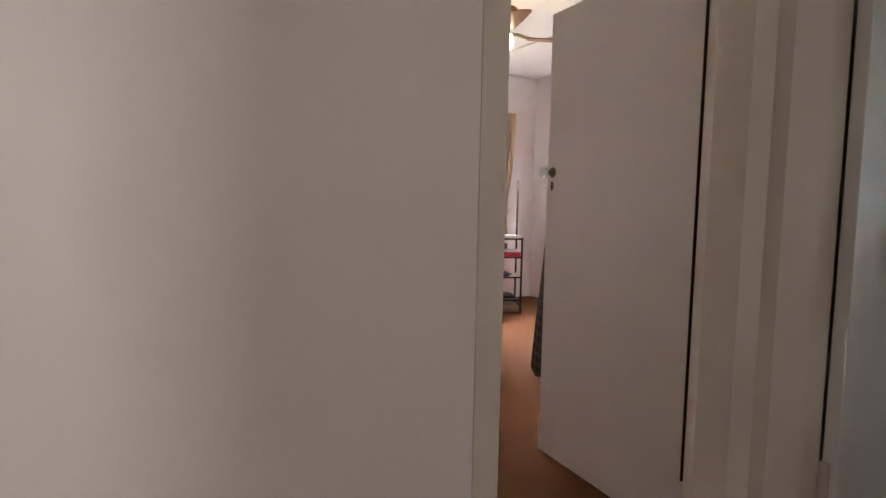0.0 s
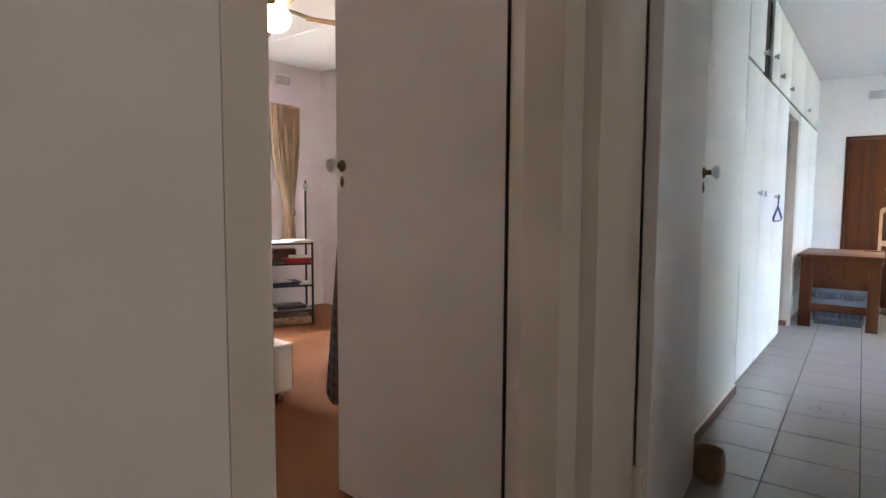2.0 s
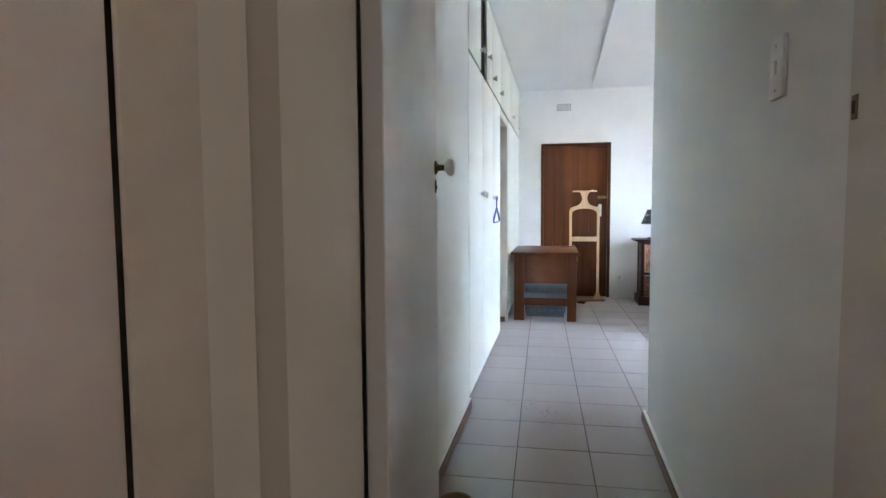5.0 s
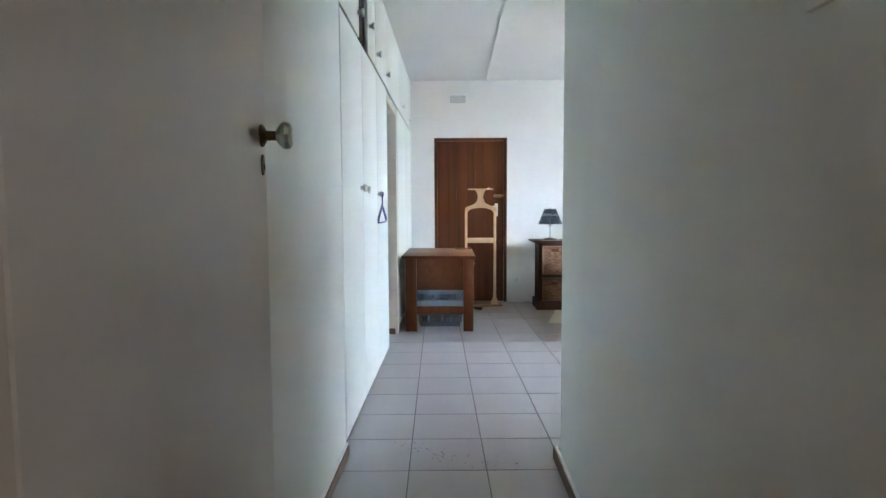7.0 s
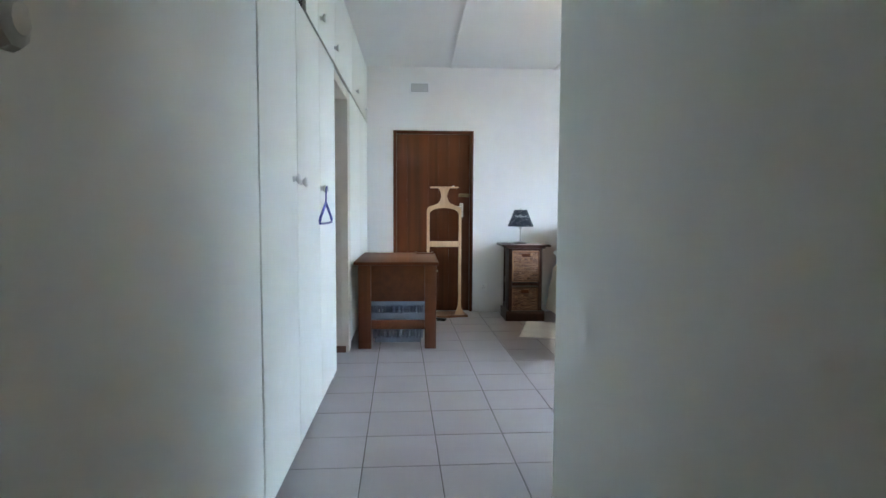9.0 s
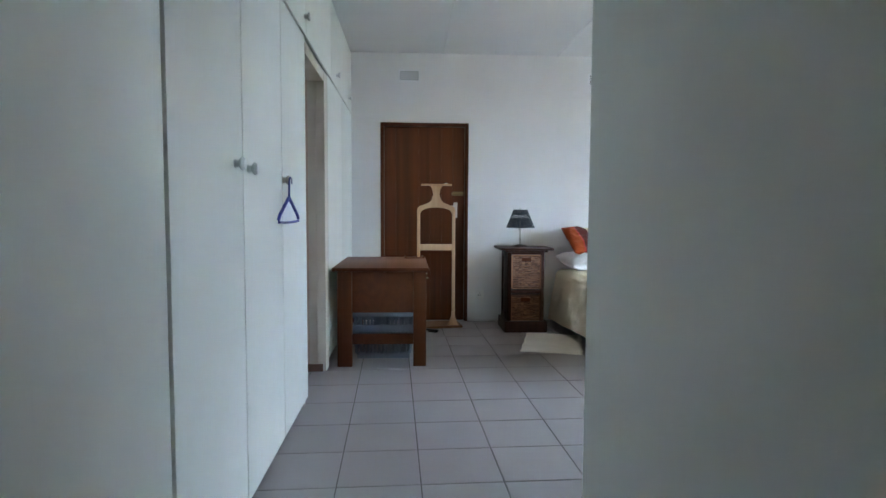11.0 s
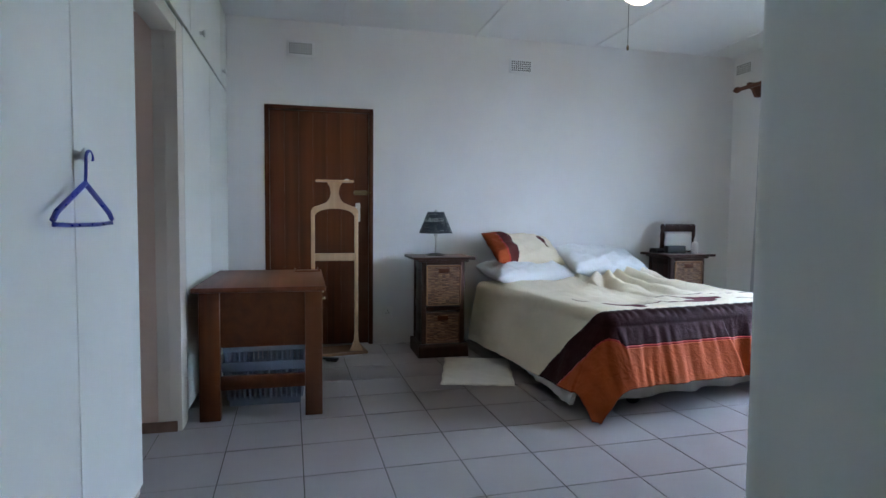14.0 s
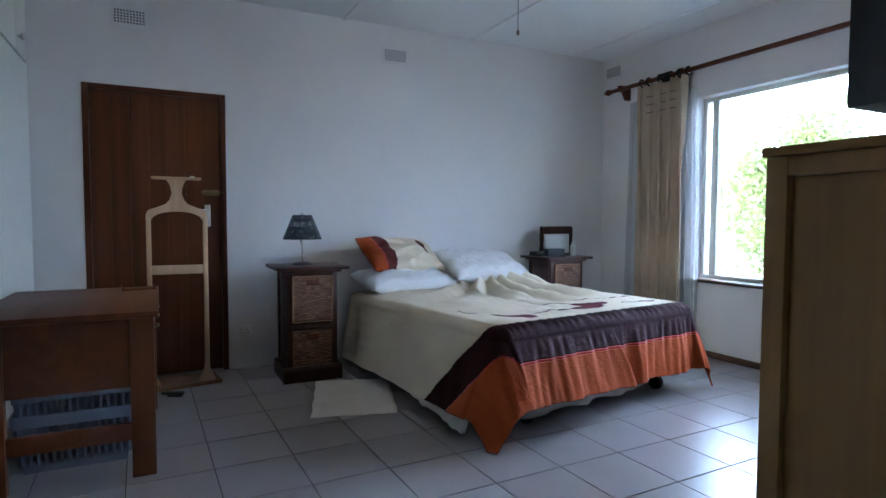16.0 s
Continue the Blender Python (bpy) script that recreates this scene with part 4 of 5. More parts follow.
def duvet():
    d = thing("duvet", "rumpled cream duvet with dark brown and orange bands at the foot", "duvet", tuple(BED.translation), 188)
    ns, nq = 300, 330
    s0, s1, q0, q1 = 0.14, BL + 0.465, -BW / 2 - 0.535, BW / 2 + 0.42
    grid = []
    for i in range(ns + 1):
        s = s0 + (s1 - s0) * i / ns
        row = []
        for j in range(nq + 1):
            q = q0 + (q1 - q0) * j / nq
            p = drape(s, q, BT + 0.012, 1.0)
            # soft lumps, and ridges that run from the far pillow down the bed
            w = max(0.0, min(1.0, (BL - s) / 0.3)) * max(0.0, min(1.0, (BW / 2 - abs(q)) / 0.12))
            lump = 0.034 * noise.noise(Vector((s * 2.2, q * 2.2, 1.0))) + 0.014 * noise.noise(Vector((s * 6, q * 5, 2.0)))
            hx, hy = s - 0.30, q - 0.28
            ang, dist = math.atan2(hy, hx), math.hypot(hx, hy)
            ridge = 0.040 * math.sin(ang * 15 + 3 * noise.noise(Vector((s * 1.6, q * 1.6, 7)))) * math.exp(-((dist - 0.55) / 0.45) ** 2) * (1 if hy > -0.35 else 0.35)
            mound = 0.08 * math.exp(-((s - 0.50) / 0.20) ** 2 - ((q - 0.33) / 0.34) ** 2) + 0.03 * math.exp(-((s - 0.45) / 0.12) ** 2)
            p.z += w * (lump + ridge) + mound * max(0.0, min(1.0, (BW / 2 - abs(q)) / 0.2))
            ruf = math.exp(-((s - BL - 0.02) / 0.05) ** 2) * 0.006 * math.sin(q * 95 + 2 * math.sin(q * 17))
            p.z += ruf if abs(q) < BW / 2 else 0
            crease = noise.noise(Vector((s * 9 + 2 * q, q * 3.5 - s, 11))) * 0.011 + noise.noise(Vector((s * 4, q * 16, 15))) * 0.007
            if q < -BW / 2:
                p.y += crease * 0.8
            elif s < BL:
                p.z += crease * w
            row.append(p)
        grid.append(row)
    kinds = {}
    for i in range(ns):
        for j in range(nq):
            s, q = s0 + (s1 - s0) * (i + 0.5) / ns, q0 + (q1 - q0) * (j + 0.5) / nq
            k = s - BL + 0.74 * max(0.0, -q - BW / 2)
            n = 0 if k < -0.03 else 1 if k < 0.225 else 2 if k < 0.24 else 3
            if k < -0.03 and print_shape(s, q):
                n = 4
            if math.hypot(max(0.0, s - BL), max(0.0, abs(q) - BW / 2)) < (0.66 if q < 0 else 0.62):
                kinds.setdefault(n, []).append((i, j))
    names = (("cover", CREAM, ""), ("brown_band", BROWN, "dark brown cotton band"), ("piping", REDS, "thin red piping"), ("orange_band", ORANGE, "burnt orange cotton band"), ("print", MAROON, "dark red printed shapes"))
    for n, cells in sorted(kinds.items()):
        piece, made = bm_new(), {}

        def vert(i, j):
            if (i, j) not in made:
                made[i, j] = piece.verts.new(grid[i][j])
            return made[i, j]
        for i, j in cells:
            piece.faces.new((vert(i, j), vert(i + 1, j), vert(i + 1, j + 1), vert(i, j + 1)))
        nm, mt, lb = names[n]
        ob = part(nm, piece, mt, d, lb, 180)
        ob.modifiers.new("thickness", "SOLIDIFY").thickness = 0.010
        ob.modifiers["thickness"].offset = 0


duvet()


def sheet_edge():
    v = thing("bed_valance", "thin off-white valance hanging below the duvet", "valance", tuple(BED.translation), 188)
    bm = bm_new()
    pts = []
    for k in range(120):
        pts.append((0.1 + (BL - 0.1) * k / 119, -BW / 2 - 0.02, k))
    for k in range(1, 100):
        pts.append((BL + 0.02, -BW / 2 + BW * k / 99, 120 + k))
    for k in range(1, 120):
        pts.append((0.1 + (BL - 0.1) * (1 - k / 119), BW / 2 + 0.02, 220 + k))
    rows = []
    for x, y, k in pts:
        o = 0.006 * math.sin(k * 0.33 + 2 * noise.noise(Vector((k * 0.07, 4, 0)))) + 0.010 * noise.noise(Vector((k * 0.11, 9, 0)))
        ox, oy = (o, 0) if x > BL else (0, o if y > 0 else -o)
        bot = 0.055 + 0.03 * noise.noise(Vector((k * 0.05, 0, 0))) + (0.09 * max(0.0, min(1.0, (y - 0.30) / 0.2)) if x > BL else 0.0)
        rows.append([bm.verts.new((x + ox * (1 - h) * 3, y + oy * (1 - h) * 3, bot + (0.36 - bot) * h)) for h in (0, 0.25, 0.5, 0.75, 1)])
    for a, b in zip(rows, rows[1:]):
        for h in range(4):
            bm.faces.new((a[h], b[h], b[h + 1], a[h + 1]))
    ob = part("cloth", bm, VALANCE, v, "", 180)
    ob.modifiers.new("thickness", "SOLIDIFY").thickness = 0.003


sheet_edge()


def hanging_sheet():
    """A white sheet whose torn hem shows under the duvet on the open side of the bed."""
    h = thing("bed_sheet", "white bed sheet with a ragged hem below the duvet", "sheet", tuple(BED.translation), 188)
    bm = bm_new()
    rows = []
    for i in range(131):
        s = 0.95 + (BL + 0.02 - 0.95) * i / 130
        f = i / 130
        long = 0.49 + 0.10 * f ** 0.7 + 0.022 * noise.noise(Vector((s * 9, 1.0, 0))) + 0.007 * noise.noise(Vector((s * 15, 2.0, 0)))
        row = []
        for j in range(13):
            p = drape(s, -BW / 2 - 0.12 - (long - 0.12) * j / 12, BT - 0.002, 0.9)
            p.y += 0.012 * noise.noise(Vector((s * 14, j * 0.25, 5.0)))
            row.append(bm.verts.new(p))
        rows.append(row)
    for a, b in zip(rows, rows[1:]):
        for j in range(12):
            bm.faces.new((a[j], b[j], b[j + 1], a[j + 1]))
    ob = part("cloth", bm, LINEN, h, "", 180)
    ob.modifiers.new("thickness", "SOLIDIFY").thickness = 0.003


hanging_sheet()


def pillow(name, label, place, turn, size, mats, stripe=None, seed=1, tilt=(0, 0)):
    """A pillow: plump in the middle, pinched at the corners, creased."""
    p = new(name)
    p.empty_display_size = 0.1
    p.matrix_world = pose(*place, tilt[0], tilt[1], turn)
    tagged(p, label, "pillow", "pillows")
    lx, ly, lz = size
    bm = bm_new()
    n = 88
    faces = []
    sides = []
    for up in (1, -1):
        g = []
        for i in range(n + 1):
            row = []
            for j in range(n + 1):
                u, v = -1 + 2 * i / n, -1 + 2 * j / n
                w = max(0.0, (1 - u ** 4) * (1 - v ** 4)) ** 0.5
                pinch = 1 - 0.03 * (u * u * (1 - abs(v)) + v * v * (1 - abs(u)))
                x, y = u * lx / 2 * pinch, v * ly / 2 * pinch
                cr = noise.noise(Vector((u * 2 + seed * 9, v * 3, up * 2.0))) * 0.022 + noise.noise(Vector((u * 5 + seed, v * 7, up))) * 0.011 + 0.006 * math.sin(9 * u + 6 * v + seed) 
                z = up * (lz / 2) * w + cr * w
                if up < 0 and (i in (0, n) or j in (0, n)):
                    row.append(sides[0][i][j])
                else:
                    row.append(bm.verts.new((x, y, z)))
            g.append(row)
        sides.append(g)
        for i in range(n):
            for j in range(n):
                q = (g[i][j], g[i + 1][j], g[i + 1][j + 1], g[i][j + 1])
                f = bm.faces.new(q if up > 0 else q[::-1])
                if stripe:
                    f.material_index = stripe(-1 + 2 * (i + 0.5) / n, -1 + 2 * (j + 0.5) / n)
    part("cushion", bm, mats, p, "", 180)


def band(u, v):
    if v < -0.70:
        return 1
    if v < -0.65:
        return 2
    if v < -0.34 - 0.12 * u * u:
        return 3
    if (u - 0.35) ** 2 / 0.09 + (v - 0.55) ** 2 / 0.006 < 1 or ((u - 0.1) ** 2 / 0.16 + (v - 0.62) ** 2 / 0.0016 < 1):
        return 3
    return 0


pillow("pillow", "plump white pillow at the head of the bed", (8.62, -0.57, 0.665), 8, (0.44, 0.74, 0.17), [LINEN], None, 1, (0, -8))
pillow("pillow", "cream pillow with orange and brown end stripes", (8.74, -0.60, 0.85), 8, (0.42, 0.68, 0.14), [CREAM, ORANGE, REDS, PLUM], lambda u, v: band(u, -v), 2, (4, -33))
pillow("pillow", "rumpled off-white pillow leaning at the head of the bed", (8.66, -1.32, 0.745), 6, (0.46, 0.80, 0.17), [LINEN], None, 3, (3, -24))

# ---- tall chest with the television ----
ch = thing("chest_of_drawers", "tall yellow-brown veneered chest seen from its framed side", "chest", (4.83, -0.40, 0))
bm = bm_new()
box(bm, -0.39, 0.355, -0.45, 0.425, 0.0, 1.262)
part("body", bm, OAK, ch)
for nm, x0, x1, z0, z1 in (("stile", 0.325, 0.37, 0.0, 1.262), ("stile", -0.39, -0.345, 0.0, 1.262), ("rail", -0.345, 0.325, 1.222, 1.262), ("rail", -0.345, 0.325, 0.0, 0.06)):
    bm = box(bm_new(), x0, x1, 0.425, 0.447, z0, z1, 0.003)
    part(nm, bm, OAK, ch)
bm = box(bm_new(), -0.395, 0.378, -0.46, 0.452, 1.262, 1.282, 0.004)
part("top", bm, OAK, ch)
for k in range(5):
    bm = box(bm_new(), 0.355, 0.374, -0.44, 0.415, 0.03 + k * 0.243, 0.263 + k * 0.243, 0.004)
    dr = part("drawer", bm, OAK, ch)
    bm = lathe(bm_new(), [(0.0005, 0.374), (0.012, 0.376), (0.018, 0.392), (0.012, 0.40), (0.0005, 0.402)], 14, (0, 0, 0), "x")
    bm.transform(Matrix.Translation((0, 0.0, 0.146 + k * 0.243)))
    part("knob", bm, OAK, dr)


def television():
    t = thing("television", "black flat television standing on the chest", "television", (4.98, -0.45, 1.282))
    bm = box(bm_new(), -0.12, 0.10, -0.2, 0.2, 0.0, 0.015, 0.005)
    part("stand", bm, BLACKP, t)
    bm = box(bm_new(), -0.03, 0.01, -0.04, 0.04, 0.015, 0.09, 0.004)
    part("neck", bm, BLACKP, t)
    bm = box(bm_new(), 0.03, 0.10, -0.45, 0.45, 0.062, 0.60, 0.008)
    cs = part("casing", bm, BLACKP, t)
    bm = box(bm_new(), -0.06, 0.03, -0.38, 0.38, 0.10, 0.52, 0.02)
    part("back_cover", bm, BLACKP, t)
    bm = box(bm_new(), 0.1, 0.1015, -0.42, 0.42, 0.10, 0.57)
    part("screen", bm, plain("screen_glass", (0.004, 0.004, 0.005), 0.08, 0, 0.0), cs)
    for k in range(5):
        bm = box(bm_new(), 0.055, 0.07, 0.4495, 0.4515, 0.30 + k * 0.03, 0.312 + k * 0.03, 0.0005, 1)
        part("button", bm, GREYP, cs)


television()


def hung_cloth():
    c = thing("towel", "pale grey towel hanging off the front of the chest", "towel", (5.215, -0.10, 0.26))
    bm = bm_new()
    rows = []
    for i in range(25):
        h = i / 24
        row = []
        for j in range(17):
            w = j / 16
            y = (w - 0.5) * (0.12 + 0.05 * math.sin(h * 3.1))
            x = 0.025 + 0.012 * math.sin(w * 9 + h * 2) * (1 - 0.3 * h) + 0.05 * math.sin(h * 3.1)
            row.append(bm.verts.new((x, y, 0.27 * h)))
        rows.append(row)
    for a, b in zip(rows, rows[1:]):
        for j in range(16):
            bm.faces.new((a[j], a[j + 1], b[j + 1], b[j]))
    ob = part("cloth", bm, fabric("grey_towel", (0.45, 0.46, 0.50), 0.1, 500), c, "", 180)
    ob.modifiers.new("thickness", "SOLIDIFY").thickness = 0.012


hung_cloth()


# ---- ceiling fans ----
def fan(place, turn, pull=True, cord=0.0, sag=0.0):
    x, y, z = place
    f = thing("ceiling_fan", "wooden ceiling fan at rest with a lit opal globe", "ceiling fan", (x, y, CZ), turn, "ceiling fans")
    drop = z - CZ
    bm = lathe(bm_new(), [(0.0005, 0.0), (0.07, 0.0), (0.065, -0.03), (0.02, -0.06), (0.015, -0.06), (0.015, drop + 0.24), (0.0005, drop + 0.24)], 20)
    part("rod", bm, BRASS, f)
    bm = lathe(bm_new(), [(0.0005, drop + 0.25), (0.06, drop + 0.25), (0.115, drop + 0.22), (0.12, drop + 0.16), (0.09, drop + 0.12), (0.05, drop + 0.10), (0.05, drop + 0.07), (0.0005, drop + 0.07)], 28)
    part("motor", bm, BRASS, f)
    bm = lathe(bm_new(), [(0.0005, drop + 0.07), (0.05, drop + 0.07), (0.085, drop + 0.045), (0.095, drop), (0.08, drop - 0.045), (0.045, drop - 0.07), (0.0005, drop - 0.075)], 24)
    gl = part("globe", bm, GLOBE, f, "lit opal glass globe")
    gl.visible_shadow = False
    for k in range(4):
        rot = Matrix.Rotation(math.pi / 2 * k, 4, "Z")
        bm = prism(bm_new(), [(0.08, drop + 0.135), (0.13, drop + 0.13), (0.19, drop + 0.115), (0.25, drop + 0.108), (0.25, drop + 0.101), (0.185, drop + 0.106), (0.125, drop + 0.12), (0.08, drop + 0.127)], -0.018, 0.018, "y")
        bm.transform(Matrix.Translation((0, 0, -sag)))
        bm.transform(rot)
        arm = part("blade_arm", bm, BRASS, f)
        bm = bm_new()
        out = [(0.20, -0.045), (0.40, -0.062), (0.56, -0.066), (0.585, -0.05), (0.59, 0.0), (0.585, 0.05), (0.56, 0.066), (0.40, 0.062), (0.20, 0.045)]
        prism(bm, out, -0.003, 0.003)
        bm.transform(rot @ Matrix.Translation((0, 0, drop + 0.102 - sag)) @ Matrix.Rotation(radians(5), 4, "X"))
        part("blade", bm, FANW, arm)
    if pull:
        bm = tube(bm_new(), [(0.05, 0.02, drop + 0.08), (0.055, 0.022, drop - 0.1), (0.055, 0.022, drop - 0.20 - cord)], 0.0014, 5)
        ch = part("pull_cord", bm, IRON, f)
        bm = lathe(bm_new(), [(0.0005, drop - 0.225), (0.006, drop - 0.222), (0.007, drop - 0.205), (0.003, drop - 0.198), (0.0005, drop - 0.197)], 10, (0.055, 0.022, -cord))
        part("bead", bm, BRASS, ch)


fan((6.78, -0.47, 2.35), 20, True, 0.09, -0.035)
fan((2.67, 4.16, 2.32), 66, False, 0.0, 0.07)

# ---- windows and curtains ----
def steel_window(name, label, x0, x1, z0, z1, y, mullions, transom=None, inside=1):
    w = thing(name, label, "window", ((x0 + x1) / 2, y, z0))
    w["kind"] = "structure"
    cx = (x0 + x1) / 2
    hw, hh = (x1 - x0) / 2, z1 - z0
    bm = bm_new()
    t = 0.035
    box(bm, -hw, hw, -0.02, 0.02, 0, t, 0.003)
    box(bm, -hw, hw, -0.02, 0.02, hh - t, hh, 0.003)
    box(bm, -hw, -hw + t, -0.02, 0.02, t, hh - t, 0.003)
    box(bm, hw - t, hw, -0.02, 0.02, t, hh - t, 0.003)
    part("window_frame", bm, GLOSS, w)
    xs = [-hw + t] + [m - cx for m in mullions] + [hw - t]
    for m in mullions:
        bm = box(bm_new(), m - cx - 0.03, m - cx + 0.03, -0.022, 0.022, t, hh - t, 0.003)
        part("mullion", bm, GLOSS, w)
    for a, b in zip(xs, xs[1:]):
        a, b = a + (0.03 if a > -hw + t else 0), b - (0.03 if b < hw - t else 0)
        bm = box(bm_new(), a, b, -0.002, 0.002, t, hh - t)
        pane = part("pane", bm, GLASS, w)
        pane.visible_shadow = False
        if transom:
            bm = box(bm_new(), a, b, -0.018, 0.018, transom - z0 - 0.012, transom - z0 + 0.012, 0.002)
            part("transom", bm, GLOSS, w)
    return w


steel_window("window_1", "wide white steel-framed window of the bedroom", BX0, BX1, BZ0 + 0.025, BZ1, YS - 0.11, [7.74])
bm = box(bm_new(), BX0 - 0.03, BX1 + 0.02, YS - 0.09, YS + 0.03, BZ0, BZ0 + 0.024, 0.004)
structure("window_sill", bm, SKIRTB, "brown window sill board")
steel_window("window_2", "white steel casement window of the guest room", GX0, GX1, GZ0 + 0.02, GZ1, GY + 0.12, [3.03, 3.61])
bm = box(bm_new(), GX0, GX1, GY - 0.03, GY + 0.10, GZ0, GZ0 + 0.02, 0.004)
structure("window_sill", bm, GLOSS, "white window sill")
bg = thing("burglar_bars", "white scrolled iron burglar bars outside the guest window", "burglar bars", (3.32, GY + 0.165, GZ0 + 0.02))
for k in range(7):
    x = -0.84 + k * 0.28
    bm = tube(bm_new(), [(x, 0, 0.0), (x, 0, 1.34)], 0.006, 6)
    part("upright", bm, GLOSS, bg)
for z in (0.10, 0.26, 1.16):
    bm = tube(bm_new(), [(-0.86, 0, z), (0.86, 0, z)], 0.006, 6)
    part("cross_bar", bm, GLOSS, bg)
for k in range(6):
    x = -0.70 + k * 0.28
    bm = tube(bm_new(), [(x + 0.085 * math.cos(a), 0, 1.245 + 0.078 * math.sin(a)) for a in [2 * math.pi * q / 18 for q in range(19)]], 0.0045, 5)
    part("ring", bm, GLOSS, bg)
    bm = tube(bm_new(), [(x - 0.14, 0, 0.26), (x, 0, 0.71), (x + 0.14, 0, 0.26)], 0.0045, 5)
    part("lattice_bar", bm, GLOSS, bg)
    bm = tube(bm_new(), [(x - 0.14, 0, 1.16), (x, 0, 0.71), (x + 0.14, 0, 1.16)], 0.0045, 5)
    part("lattice_bar", bm, GLOSS, bg)
    for d in (-1, 1):
        bm = tube(bm_new(), [(x + d * (0.075 + (0.012 + 0.05 * q / 22) * math.cos(q * 0.55)), 0.0, 0.18 + (0.012 + 0.05 * q / 22) * math.sin(q * 0.55)) for q in range(23)], 0.0045, 5)
        part("scroll", bm, GLOSS, bg)


def pleated(bm, x0, x1, y, z0, z1, waves, depth, gather=None, seed=0):
    """A hanging cloth in folds; gather(h) gives the left and right edge at the height share h."""
    nx, nz = waves * 12, 36
    grid = []
    for i in range(nx + 1):
        u = i / nx
        col = []
        for j in range(nz + 1):
            h = j / nz
            a, b = gather(h) if gather else (x0, x1)
            x = a + (b - a) * u
            ph = 2 * math.pi * waves * u + 1.7 * noise.noise(Vector((u * 4, h * 1.2, seed)))
            d = depth * (0.75 + 0.5 * noise.noise(Vector((u * 7, h * 0.8, seed + 5))))
            col.append(bm.verts.new((x + 0.5 * d * math.sin(2 * ph), y + d * math.sin(ph), z0 + (z1 - z0) * h)))
        grid.append(col)
    for i in range(nx):
        for j in range(nz):
            bm.faces.new((grid[i][j], grid[i + 1][j], grid[i + 1][j + 1], grid[i][j + 1]))


def see_through(mat, colour, share):
    """Let some of the light from behind come through a cloth."""
    t = mat.node_tree
    tl, m = t.nodes.new("ShaderNodeBsdfTranslucent"), t.nodes.new("ShaderNodeMixShader")
    tl.inputs["Color"].default_value, m.inputs[0].default_value = (*colour, 1), share
    t.links.new(t.nodes["Principled BSDF"].outputs[0], m.inputs[1])
    t.links.new(tl.outputs[0], m.inputs[2])
    t.links.new(m.outputs[0], t.nodes["Material Output"].inputs["Surface"])
    return mat


BEIGE = see_through(fabric("beige_curtain", (0.64, 0.50, 0.37), 0.12, 700), (0.62, 0.46, 0.29), 0.18)


def sheer_material():
    k = Mat("sheer_net")
    k.colour((0.82, 0.83, 0.85))
    k.rough(0.9)
    tr = k.put("ShaderNodeBsdfTransparent")
    tl = k.put("ShaderNodeBsdfTranslucent")
    tl.inputs["Color"].default_value = (0.8, 0.82, 0.85, 1)
    m1, m2 = k.put("ShaderNodeMixShader"), k.put("ShaderNodeMixShader")
    m1.inputs[0].default_value, m2.inputs[0].default_value = 0.45, 0.30
    k.link(k.b.outputs[0], m1.inputs[1])
    k.link(tl.outputs[0], m1.inputs[2])
    k.link(m1.outputs[0], m2.inputs[1])
    k.link(tr.outputs[0], m2.inputs[2])
    k.link(m2.outputs[0], k.t.nodes["Material Output"].inputs["Surface"])
    return k.m


SHEER = sheer_material()
ct = thing("curtain", "beige cotton curtain with brown stitched lines, drawn aside", "curtain", (8.15, YS + 0.10, 0.05))
bm = bm_new()
pleated(bm, -0.29, 0.28, 0, 0.0, 2.31, 5, 0.065, lambda h: (-0.285 + 0.02 * math.sin(h * 3), 0.285 - 0.03 * (1 - h)), 3)
ob = part("cloth", bm, BEIGE, ct, "", 180)
ob.modifiers.new("thickness", "SOLIDIFY").thickness = 0.003
for z in (2.19, 2.12, 2.05):
    bm = bm_new()
    for a, b in ((-0.20, -0.13), (-0.09, -0.02), (0.05, 0.13)):
        tube(bm, [(a, 0.043, z), ((a + b) / 2, 0.046, z), (b, 0.043, z)], 0.003, 5)
    part("stitching", bm, RODW, ct, "brown stitched lines")
st = thing("net_curtain", "sheer white net curtain behind the beige curtain", "net curtain", (8.1, YS + 0.045, 0.05))
bm = bm_new()
pleated(bm, 0.2, 0.42, 0, 0.0, 2.2, 4, 0.016, lambda h: (0.10, 0.53 - 0.06 * h), 8)
part("cloth", bm, SHEER, st, "", 180)
bm = bm_new()
pleated(bm, -0.4, -0.2, 0, 0.0, 2.2, 4, 0.016, lambda h: (-0.33 + 0.09 * max(0, h - 0.55), -0.12), 9)
part("cloth", bm, SHEER, st, "", 180)
rd = thing("curtain_rod", "red-brown wooden curtain rod with dark rings", "curtain rod", (6.93, YS + 0.115, 2.39))
bm = tube(bm_new(), [(-1.95, 0, 0.012), (0, 0, 0.004), (1.84, 0, -0.004)], 0.019, 14)
part("rod", bm, RODW, rd)
bm = lathe(bm_new(), [(0.0005, 1.83), (0.02, 1.835), (0.026, 1.85), (0.03, 1.88), (0.018, 1.90), (0.01, 1.92), (0.0005, 1.925)], 16, (0, 0, -0.004), "x")
part("finial", bm, RODW, rd)
bm = prism(bm_new(), [(-0.115, -0.10), (-0.115, 0.03), (0.02, 0.03), (0.02, -0.01), (-0.03, -0.03), (-0.07, -0.10)], 1.69, 1.725, "x")
part("bracket", bm, RODW, rd)
